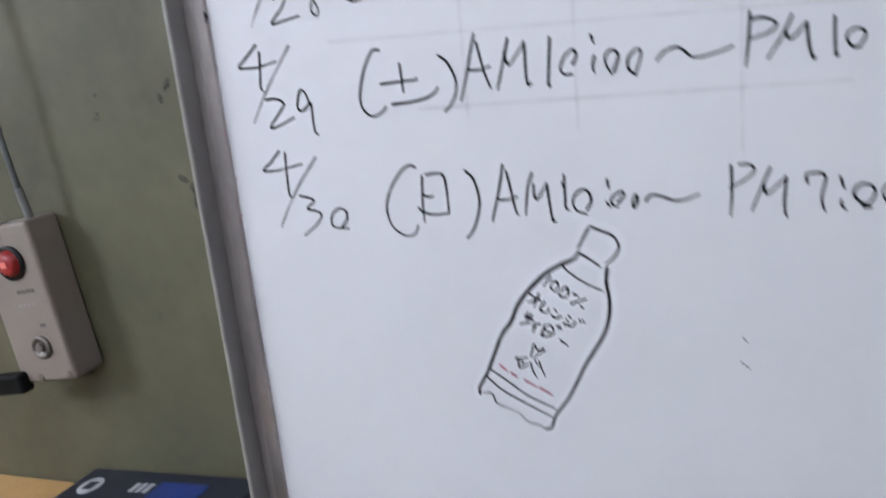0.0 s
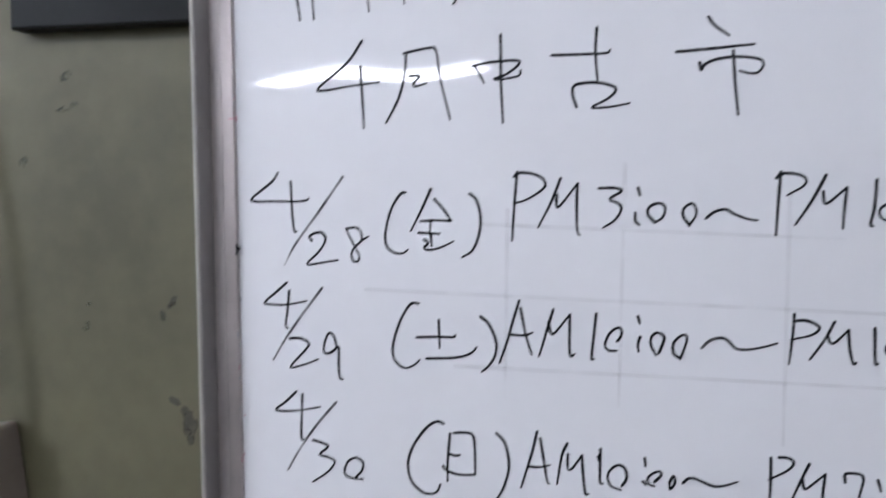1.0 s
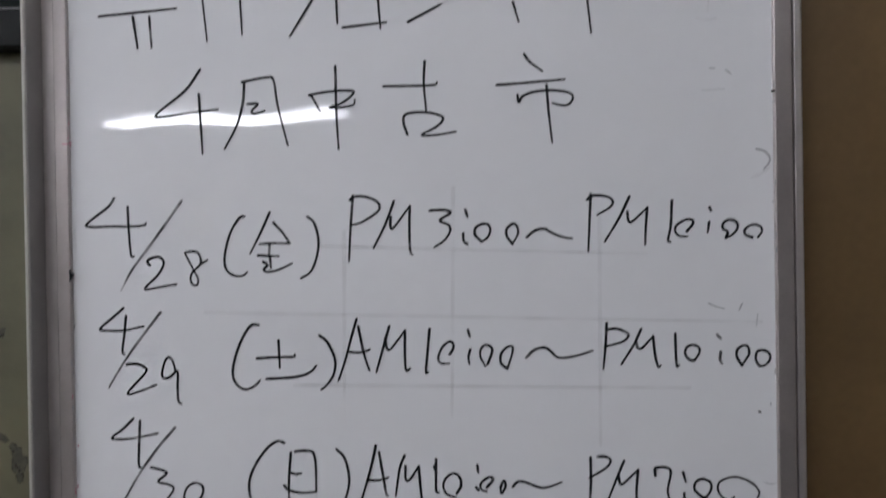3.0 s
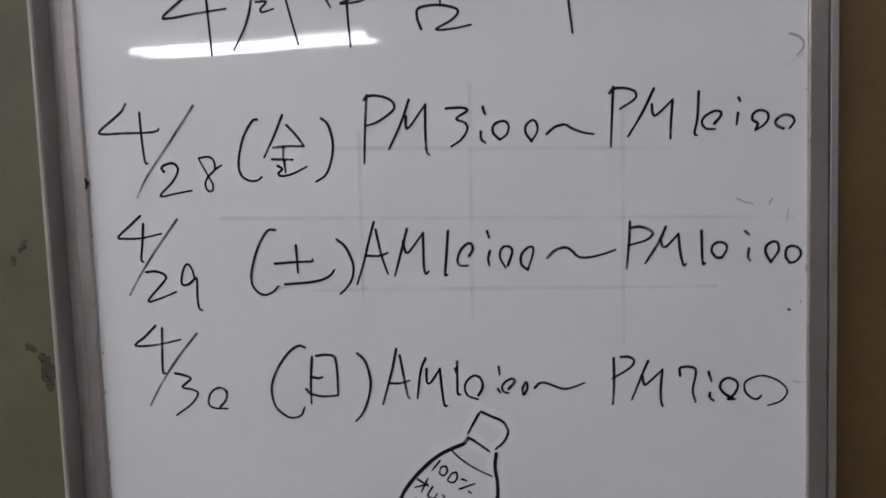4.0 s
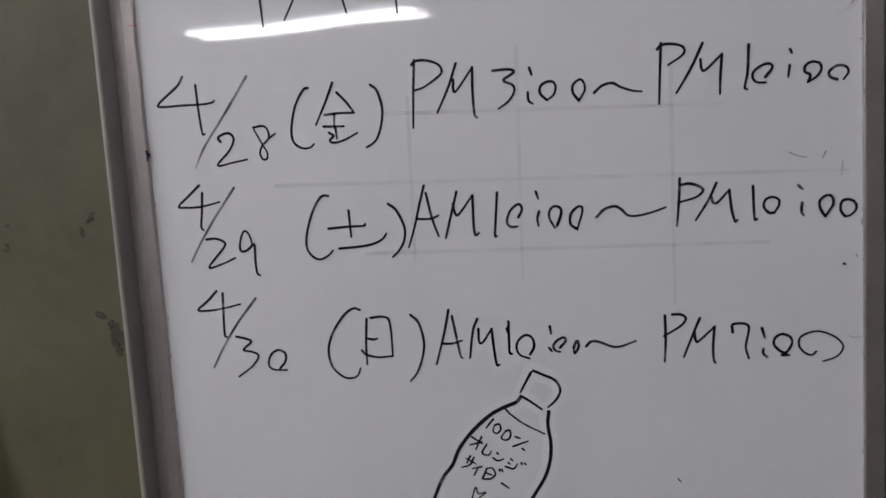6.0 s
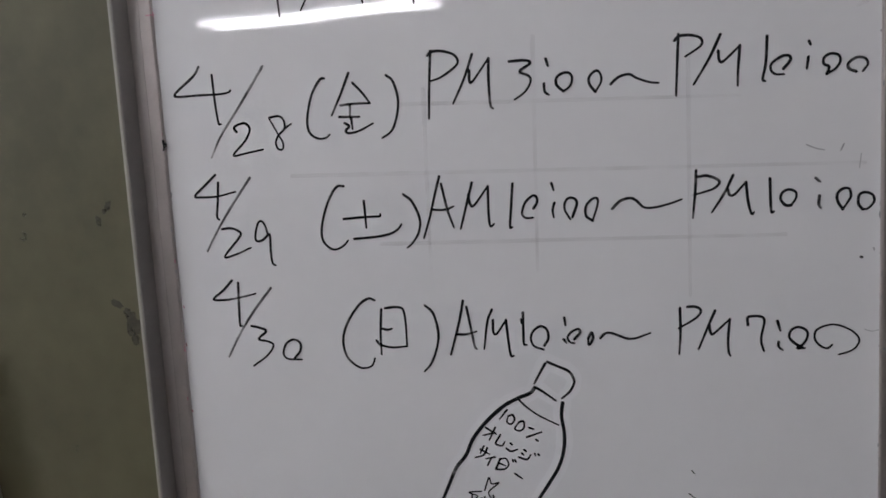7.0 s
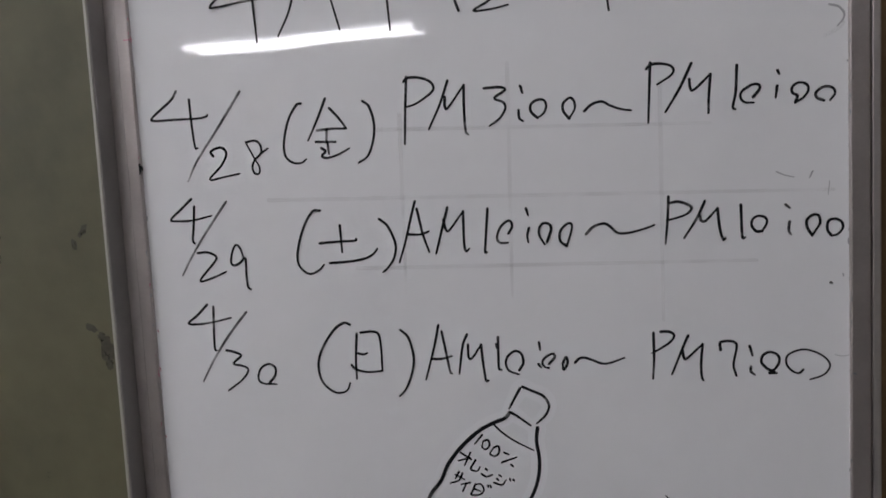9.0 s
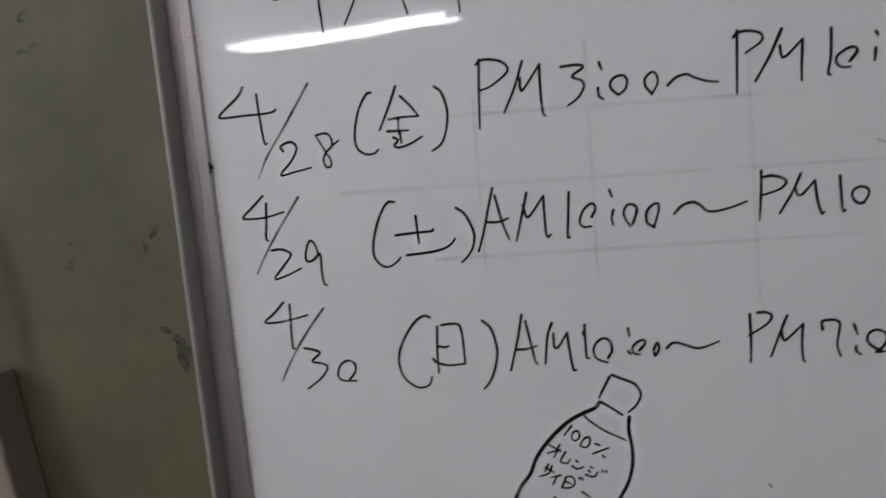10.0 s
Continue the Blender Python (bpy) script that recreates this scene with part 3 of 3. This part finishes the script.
ink('0', 333.6, 214.8, 2.6, [[(5.3, 3.3), (10, 8.8), (8.3, 11.6), (2.8, 8.9), (0, 4.7), (1.7, 1), (5.2, 0)]], BLACK)
ink('0', 349.7, 213.3, 2.6, [[(0, 5.1), (2.8, 10.2), (4, 5.5), (0.7, 0), (0, 5.1)]], BLACK)
ink('~', 359.5, 218.1, 2.6, [[(0, 0.7), (3.7, 4.3), (8.1, 4.7), (14.6, 2.4), (21.1, 0), (27.7, 0.4), (38.6, 4.4)]], BLACK)
ink('P', 419.7, 205.4, 2.6, [[(1.2, 36.7), (1.2, 16.4), (0, 0)], [(6.7, 37.5), (13, 37.4), (16.8, 34.2), (12.9, 28.4), (0, 20.5)]], BLACK)
ink('M', 434.3, 203.9, 2.6, [[(12.7, 35.6), (8.8, 26.7), (0, 5.1)], [(8.3, 24.4), (9.1, 18.6), (11.6, 17.7), (23.4, 28.7)], [(23.4, 28.7), (22, 13.1), (22.3, 3.2), (23.5, 0)]], BLACK)
ink('7', 471.0, 207.3, 2.6, [[(0, 20.6), (0.5, 26.9), (11.6, 25.4), (9.4, 9.4), (11.4, 0)]], BLACK)
ink(':', 492.4, 208.1, 2.6, [[(0, 22.7), (2, 15.1)], [(0.8, 6.3), (0.7, 2.7), (3.6, 0)]], BLACK)
ink('0', 500.9, 209.4, 2.6, [[(8.9, 0.9), (4.1, 3.6), (0, 8.5), (1.2, 13.8), (6.1, 16.4), (11.8, 14.1), (13, 9.3), (10.1, 3.5), (5.3, 0), (10.9, 0)]], BLACK)
ink('0', 519.1, 204.3, 2.0, [[(12, 7.5), (8.9, 4.9), (4, 6.7), (0, 12), (0.8, 18.6), (8, 22.5), (16, 22.8), (25.9, 18.3), (31.1, 11.7), (28.8, 5.6), (24, 2.2), (16.9, 0)]], BLACK)
# bottle
ink('outline', 211.8, 53.5, 3.8, [[(93.3, 124.1), (89.4, 119.8), (79, 115.4), (67, 108.6), (52.2, 95.3), (40.4, 80.5), (33.9, 66.5), (25.1, 55.4), (17.9, 40.1), (11.7, 26.3), (8.5, 19.3), (0.6, 5.8), (0, 0)]], BLACK)
ink('outline', 268.4, 23.3, 3.5, [[(59.1, 142), (57.8, 131), (59.5, 116.6), (58.5, 102.1), (53.8, 87.4), (44.9, 72.5), (36.4, 59), (22.6, 32.5), (9.3, 13.7), (5.1, 3), (0, 0)]], BLACK)
ink('cap', 305.2, 167.2, 2.7, [[(9.4, 30.8), (4.5, 22.3), (0, 14.2)], [(11.3, 32.3), (18.9, 28.9), (27.8, 24.7), (31.7, 19), (32, 14.3), (28.5, 7.7), (22, 1.9)], [(0.3, 11.4), (6.6, 7.6), (16.9, 0)]], BLACK)
ink('line', 291.7, 146.6, 2.0, [[(0, 21.9), (5.8, 15.6), (17, 7.5), (31.9, 0)]], BLACK)
ink('1', 275.4, 151.4, 2.1, [[(6.5, 7.8), (0, 0)]], BLACK)
ink('0', 281.4, 147.1, 2.1, [[(1.2, 6.8), (5, 7.8), (6.2, 3.4), (3.2, 0), (0, 1.9), (1.2, 6.8)]], BLACK)
ink('0', 287.7, 141.4, 2.1, [[(3.5, 7.3), (7.3, 8.3), (7.5, 3), (4.1, 0), (0, 1.9), (3.5, 7.3)]], BLACK)
ink('%', 297.2, 132.8, 2.1, [[(2.2, 11.5), (5.9, 10.1)], [(0, 3.3), (12.3, 7.8)], [(7.4, 1.4), (9.2, 0)]], BLACK)
ink('オ', 261.0, 133.2, 2.1, [[(2.3, 10.8), (11, 5)], [(10.3, 10.8), (5, 0)], [(10.1, 6.4), (0, 3.9)]], BLACK)
ink('レ', 271.1, 128.4, 2.1, [[(4.2, 9.3), (0, 1.9), (5.1, 0), (7.6, 3.5)]], BLACK)
ink('ン', 279.9, 123.7, 2.1, [[(3.5, 6.9), (4.9, 5.4)], [(0, 2.4), (3.7, 0), (8.9, 1.6)]], BLACK)
ink('ジ', 289.9, 117.0, 2.1, [[(4.5, 8.3), (6.3, 6.8)], [(2.5, 5.3), (3.8, 3.9)], [(0, 1.8), (6.5, 0), (9.9, 4)], [(13.3, 5), (13.7, 3.6)], [(16, 4.6), (16.9, 3.6)]], BLACK)
ink('サ', 253.3, 117.7, 2.1, [[(4.7, 7.5), (12.1, 3.2)], [(7.7, 10), (4.5, 4)], [(10.5, 8.6), (7.3, 2.6), (0, 0)]], BLACK)
ink('イ', 262.3, 110.9, 2.1, [[(7.7, 7.6), (0, 5.9)], [(4.3, 6.5), (1.1, 0)]], BLACK)
ink('ダ', 270.5, 108.1, 2.1, [[(3.8, 9), (1.1, 3), (0, 0), (7.1, 0.2), (10.6, 4.2), (8.5, 9.1), (4.7, 9)], [(3.1, 5), (7.8, 3.1)], [(14.1, 8.2), (14.5, 6.7)], [(16, 8.2), (16.9, 6.3)]], BLACK)
ink('ー', 286.0, 100.2, 2.1, [[(0, 4.3), (5.9, 0)]], BLACK)
ink('star', 246.3, 80.6, 1.6, [[(13.6, 8.8), (17.6, 19.9), (19.7, 14.5), (26, 15.6), (16.9, 7.4), (19.5, 0.5)], [(10.7, 7.7), (0, 6.4), (7.1, 3.6), (3.5, 0)]], BLACK)
ink('star', 248.9, 70.7, 1.8, [[(17.9, 14.3), (19.4, 8.3), (21.8, 1.9)], [(10.6, 13), (11.9, 5.5), (14.9, 0)], [(0, 15.2), (0.4, 8), (8.5, 11.9)]], BLACK)
ink('line', 223.2, 42.7, 2.0, [[(0, 33.8), (15.1, 23.1), (31.4, 11), (54.9, 0)]], BLACK)
ink('line', 219.5, 35.2, 2.0, [[(0, 34.4), (13, 22.5), (32.1, 11.6), (54.7, 0)]], BLACK)
ink('wavy', 211.9, 23.2, 1.8, [[(0, 31.3), (11.1, 30.3), (14.4, 22.1), (26.6, 17), (34.8, 12.8), (40.7, 6.3), (51.8, 3.4), (55.5, 0), (60.1, 1.9)]], BLACK_DRY)
ink('bar', 232.6, 55.4, 2.6, [[(0, 25.1), (5.5, 20.2)], [(9.3, 18.3), (14, 14.9)], [(20.7, 12.2), (30, 7)], [(32.9, 6.1), (43.1, 0)]], RED_INK)
# stray
ink('dash', 427.2, 107.5, 1.3, [[(0, 2.7), (2.4, 0)]], BLACK)
ink('dash', 424.9, 85.6, 1.1, [[(0, 5.3), (6.8, 0)]], BLACK)
ink('arc', 551.5, 466.8, 2.0, [[(0, 15.5), (6.1, 13.5), (9.9, 8.8), (9.3, 4.4), (5.6, 0)]], FAINT)
ink('dash', 513.6, 358.6, 1.3, [[(0, 4.4), (6.1, 1.5), (12.3, 0)]], FAINT)
ink('dash', 537.3, 357.9, 1.3, [[(1.9, 4.4), (0, 0)]], FAINT)
ink('dash', 520.3, 625.5, 1.5, [[(0, 0), (8.1, 1), (15.7, 2)]], FAINT)
ink('dot', 551.2, 277.9, 2.4, [[(0, 0.5), (0.9, 0)]], BLACK)
ink('smudge', -0.3, 387.1, 2.6, [[(0.2, 7.9), (0.6, 2.8), (0, 0)], [(2.2, 5.6), (2.6, 3.4)]], BLACK, True)
ink('tick', -4.5, 497.0, 1.2, [[(0, 2.1), (7.7, 2.3)], [(6.3, 4.2), (6.7, 0)]], RED_INK, True)
# grid
ink('rule', 224.9, 271.7, 3.2, [[(2.4, 151.4), (0, 0)]], GHOST)
ink('rule', 312.0, 274.6, 3.2, [[(3.6, 182.4), (0, 0)]], GHOST)
ink('rule', 428.9, 252.0, 3.2, [[(1.8, 182.9), (0, 0)]], GHOST)
ink('rule', 207.0, 402.2, 3.2, [[(0, 10), (259.8, 0)]], GHOST)
ink('rule', 111.7, 348.1, 3.2, [[(0, 11.4), (442, 0)]], GHOST)
ink('rule', 184.9, 296.9, 3.2, [[(0, 3.1), (313.8, 0)]], GHOST)
# stray
ink('dot', 1.4, 624.9, 1.0, [[(0, 0.1), (2.4, 0)]], FAINT)
ink('dot', -1.3, 524.4, 1.6, [[(0, 1.9), (0.4, 0)]], BLACK)
ink('dot', 0.0, 375.8, 1.0, [[(0, 6.5), (0.3, 0)]], FAINT)
ink('dot', 0.5, 346.9, 1.5, [[(0.1, 3.3), (0, 0)]], FAINT)
ink('dot', 563.7, 440.5, 1.8, [[(0, 0.9), (0.8, 0)]], FAINT)
ink('dot', 564.1, 307.1, 1.8, [[(0.6, 3.1), (0, 0)]], FAINT)
ink('dot', 559.8, 283.1, 1.4, [[(0, 1.8), (0.4, 0)]], FAINT)
ink('dot', 547.3, 610.1, 1.2, [[(0, 0.1), (1.8, 0)]], FAINT)
ink('dot', 537.0, 607.4, 1.2, [[(0, 0.1), (1.8, 0)]], FAINT)
ink('dot', 550.6, 615.9, 0.9, [[(0.1, 3.6), (0, 0)]], FAINT)
ink('dot', -1.8, 257.2, 1.2, [[(0, 0.5), (1.6, 0)]], RED_INK)
ink('dot', 1.8, 249.6, 1.2, [[(0, 1.5), (0.4, 0)]], RED_INK)
ink('dot', 0.9, 215.5, 1.3, [[(0, 2.1), (0.3, 0)]], RED_INK)
ink('dot', 0.5, 155.4, 1.2, [[(0, 1.6), (0.4, 0)]], RED_INK)
ink('dot', 563.6, 308.0, 1.5, [[(0.3, 3.3), (0, 0)]], FAINT)
ink('dot', 564.4, 209.0, 1.8, [[(0, 1.7), (0.4, 0)]], FAINT)
ink('dot', 564.3, 110.2, 0.9, [[(0.3, 7.3), (0, 0)]], FAINT)
ink('dot', 536.7, 357.3, 1.0, [[(1.9, 4.4), (0, 0)]], FAINT)
ink('dot', 549.8, 344.3, 0.7, [[(1.1, 10.2), (0, 0)]], FAINT)
ink('dot', 554.0, 222.1, 0.7, [[(0, 1.4), (4.7, 0), (9.4, 0.8)]], FAINT)
# remains of older writing
ink('blot', 519.5, 640.5, 2.2, [[(2.6, 5.2), (1.0, 0)]], FAINT)
ink('dot', 509.3, 635.3, 1.8, [[(0, 0.4), (2, 0)]], FAINT)
ink('rule', 516.0, 590.0, 1.6, [[(2.5, 28), (0, 0)]], GHOST)
ink('rule', 508.0, 585.0, 3.0, [[(0, 0), (6, -1.5), (14, -0.5)]], GHOST)
ink('dot', 562.6, 525.9, 2.3, [[(0, 0), (1.6, 0.2)]], BLACK, True)
ink('dash', 516.9, 540.6, 1.2, [[(0, 5.3), (4, 5.0)], [(12, 3.6), (16.6, 0)]], FAINT)
ink('rule', 511.0, 528.7, 1.8, [[(0, 0), (17, 0.8)]], GHOST)
ink('arc', 359.3, 652.0, 1.8, [[(0, 0), (7, 4.3), (16.2, 5.6)]], FAINT)
ink('rule', 546.0, 459.0, 3.4, [[(14.7, 9.7), (10.1, 5.2), (2.2, 1.0)]], GHOST)
ink('dot', 566.2, 208.8, 1.7, [[(0, 0.8), (1.6, 0)]], FAINT, True)
rng = random.Random(5)
for edge, inks in ((0.3, (RED_INK, FAINT, FAINT)), (563.6, (FAINT, FAINT, FAINT))):
    for n in range(26):
        size = 0.5 + 1.1 * rng.random() ** 2
        ink('speck', edge + rng.uniform(-0.9, 0.9), 40 + 600 * rng.random(), size, [[(0, 0), (rng.uniform(-0.4, 0.4), -rng.uniform(0.4, 3.2))]], inks[n % 3], True)
# wiped clean round the bottle
ink('wipe', 211.8, 53.5, 13, [[(93.3, 124.1), (89.4, 119.8), (79, 115.4), (67, 108.6), (52.2, 95.3), (40.4, 80.5), (33.9, 66.5), (25.1, 55.4), (17.9, 40.1), (11.7, 26.3), (8.5, 19.3), (0.6, 5.8), (0, 0)]], SMEAR)
ink('wipe', 268.4, 23.3, 13, [[(59.1, 142), (57.8, 131), (59.5, 116.6), (58.5, 102.1), (53.8, 87.4), (44.9, 72.5), (36.4, 59), (22.6, 32.5), (9.3, 13.7), (5.1, 3), (0, 0)]], SMEAR)
ink('wipe', 305.2, 167.2, 13, [[(9.4, 30.8), (4.5, 22.3), (0, 14.2)], [(11.3, 32.3), (18.9, 28.9), (27.8, 24.7), (31.7, 19), (32, 14.3), (28.5, 7.7), (22, 1.9)], [(0.3, 11.4), (6.6, 7.6), (16.9, 0)]], SMEAR)


# ---- push-button box with its cable on the wall ----
alarm = thing("push_button_box", (-0.2955, WALL_Y, 1.04), "beige plastic wall box with red push button and key switch", "switch box")
part("case", boxed(-0.334, -0.2545, 0.006, WALL_Y, 1.041, 1.2175, bevel=0.004, segments=3), BOX_PAINT, alarm)
button = part("button", turned([(0.0150, 0.0), (0.0150, 0.003), (0.0140, 0.004), (0.0132, 0.0050), (0.0120, 0.008), (0.008, 0.0098), (0.001, 0.0102)], (-0.2915, 0.0062, 1.1765)), RED, alarm, "translucent red push button", True)
part("bezel_ring", turned([(0.0190, 0.0), (0.0190, 0.0026), (0.0152, 0.0040), (0.0152, 0.0)], (-0.2915, 0.0061, 1.1765)), BLACK_PLASTIC, alarm, "black ring round the button")
part("button_legend", boxed(-0.2955, -0.2875, -0.0046, -0.0036, 1.173, 1.180), PALE_RED, button)
lock = part("key_switch", turned([(0.0135, 0.0), (0.0135, 0.002), (0.0115, 0.004), (0.0095, 0.004), (0.0090, 0.001), (0.001, 0.001)], (-0.288, 0.0062, 1.081)), METAL, alarm, "nickel ring of the key switch", True)
part("keyhole", turned([(0.0045, 0.0), (0.0045, 0.0035), (0.001, 0.004)], (-0.288, 0.0050, 1.081)), METAL, lock)
part("latch", boxed(-0.366, -0.323, -0.006, 0.012, 1.033, 1.056, bevel=0.004, segments=3), BLACK_PLASTIC, alarm, "black plastic latch at the lower edge")
part("top_slot", boxed(-0.322, -0.306, 0.022, 0.033, 1.2172, 1.2181), BLACK_PLASTIC, alarm, "dark slot in the top of the case")
part("screw", turned([(0.004, 0.0), (0.004, 0.0012), (0.001, 0.0016)], (-0.3035, 0.0061, 1.047)), METAL, alarm)
part("screw", turned([(0.003, 0.0), (0.003, 0.0012), (0.001, 0.0016)], (-0.262, 0.0061, 1.048)), METAL, alarm)
for x0, x1, z, h, mat in ((-0.301, -0.294, 1.2045, 0.0035, PRINT), (-0.297, -0.271, 1.1440, 0.0040, PRINT), (-0.301, -0.275, 1.1290, 0.0028, PRINT_PALE), (-0.280, -0.272, 1.1050, 0.0038, PRINT)):
    for n in range(4):
        w = (x1 - x0) / 4
        part("print_bar", boxed(x0 + n * w, x0 + (n + 0.78) * w, 0.0054, 0.0059, z - h / 2, z + h / 2), mat, alarm)
alarm.matrix_basis = alarm.matrix_basis @ pose(0.0095, 0, -0.004, 0, -7.3, 0)

cable = thing("wall_cable", (-0.275, 0.03, 1.205), "grey round cable rising from the button box", "cable")
part("sleeve", pipe([(-0.277, 0.024, 1.208), (-0.279, 0.022, 1.229), (-0.281, 0.020, 1.249)], 0.0044), GLAND, cable, "pale grey cable gland", True)
part("cord", pipe([(-0.281, 0.020, 1.247), (-0.2875, 0.019, 1.30), (-0.2930, 0.020, 1.365), (-0.296, 0.024, 1.43), (-0.303, 0.034, 1.54), (-0.306, 0.045, 1.66), (-0.306, 0.045, 2.3), (-0.306, 0.045, 2.45)], 0.0033), CABLE, cable, "", True)

# ---- black screen above ----
screen = thing("wall_screen", (-0.14, WALL_Y, 1.594), "black glossy wall-mounted screen with a wide lower bezel", "screen")
part("bezel", boxed(-0.244, -0.028, 0.030, WALL_Y, 1.594, 1.630, bevel=0.003, segments=3), BLACK_PLASTIC, screen, "wide black lower bezel")
part("display", boxed(-0.242, -0.0285, 0.036, WALL_Y, 1.6305, 2.10, bevel=0.001), BLACK_GLOSS, screen, "dark reflecting display")
part("trim_line", boxed(-0.242, -0.0285, 0.0285, 0.0305, 1.6275, 1.6290), CABLE_DARK, screen, "thin grey seam of the bezel")
screen.matrix_basis = screen.matrix_basis @ pose(0, 0, -0.005, 0, 0.8, 0)

note = thing("paper_scrap", (-0.31, WALL_Y, 1.57), "torn scrap of white paper stuck on the wall", "paper")
bm = bmesh.new()
corners = [(-0.345, 1.588), (-0.292, 1.584), (-0.298, 1.574), (-0.304, 1.569), (-0.318, 1.563), (-0.345, 1.56)]
bm.faces.new([bm.verts.new((x, WALL_Y - 0.0012, z)) for x, z in corners][::-1])
bmesh.ops.solidify(bm, geom=bm.faces[:], thickness=0.0006)
part("sheet", bm, PAPER, note)

# ---- table and the dark box on it ----
table = thing("side_table", (-0.5, -0.15, 0), "pale wooden side table against the wall", "table")
part("tabletop", boxed(-1.1, -0.05, -0.30, WALL_Y - 0.002, 0.860, 0.887, bevel=0.002), TABLE_WOOD, table)
for x in (-1.06, -0.09):
    for y in (-0.26, 0.01):
        part("leg", boxed(x - 0.02, x + 0.02, y - 0.02, y + 0.02, 0, 0.860, bevel=0.002), TABLE_WOOD, table)

carton = thing("dark_carton", (-0.2, -0.05, 0.887), "dark navy card box with white and blue print on the table", "box")

def lidded(bm):
    """The lid bulges, a little higher towards the whiteboard."""
    for v in bm.verts:
        if v.co.z > 0.9:
            v.co.z += 0.0063 * (v.co.x + 0.291) / 0.205
    return bm


part("carton_body", lidded(boxed(-0.291, -0.06, -0.17, 0.047, 0.887, 0.910, bevel=0.0015)), NAVY, carton)
bm = turned([(0.017, 0.0), (0.017, 0.0006)], (0, 0, 0), "z")
bmesh.ops.transform(bm, matrix=Matrix.Translation((-0.264, 0.009, 0.9102)) @ Matrix.Diagonal((0.75, 1.0, 1, 1)), verts=bm.verts)
part("oval_print", lidded(bm), WHITE_PRINT, carton)
part("oval_center", lidded(boxed(-0.270, -0.258, 0.001, 0.017, 0.9108, 0.9112)), NAVY, carton)
for n in range(3):
    part("print_bar", lidded(boxed(-0.208 + 0.009 * n, -0.202 + 0.009 * n, 0.004, 0.022, 0.9101, 0.9105)), WHITE_PRINT, carton)
part("blue_field", lidded(boxed(-0.178, -0.115, -0.10, 0.027, 0.9101, 0.9106)), BLUE, carton)


# ---- lamps ----
def batten(x, y, z, length, tube, hang=0.0, offsets=(0.0,), yaw=0.0):
    """A fluorescent batten with bare tubes at the offsets; hang: length of its suspension wires."""
    twin = len(offsets) > 1
    lamp = thing("fluorescent_lamp", (x, y, z), "white hanging fluorescent lamp with two bare lit tubes" if twin else "unseen white ceiling batten with one bare lit tube", "lamp", "fluorescent lamps of the room")
    h = length / 2
    wide = max(offsets) + 0.035
    for o in offsets:
        part("tube", turned([(0.010, -h), (0.0125, -h + 0.004), (0.0125, h - 0.004), (0.010, h)], (x, y + o, z), "x", 20), tube, lamp, "", True)
        for s in (-1, 1):
            part("end_cap", boxed(x + s * (h + 0.012) - 0.012, x + s * (h + 0.012) + 0.012, y + o - 0.02, y + o + 0.02, z - 0.02, z + 0.031, bevel=0.002), LAMP_BODY, lamp)
    part("housing", boxed(x - h - 0.03, x + h + 0.03, y - wide, y + wide, z + 0.03, z + 0.065, bevel=0.004), LAMP_BODY, lamp)
    if hang:
        for s in (-1, 1):
            part("wire", boxed(x + s * h * 0.7 - 0.002, x + s * h * 0.7 + 0.002, y - 0.002, y + 0.002, z + 0.065, z + hang), METAL, lamp)
    lamp.matrix_basis = pose(x, y, z, 0, 0, yaw)
    return lamp


batten(-1.007, -3.381, 2.042, 1.16, TUBE_FRONT, CEILING - 2.042, (-0.0895, 0.0895), 3.5)
batten(-2.2, -1.6, CEILING - 0.065, 1.2, TUBE)
batten(-2.9, -2.5, CEILING - 0.065, 1.2, TUBE)
# Unseen batten added as fill, to even the whiteboard and lift the brown panel.
batten(0.12, -1.35, CEILING - 0.065, 1.2, TUBE_FILL)
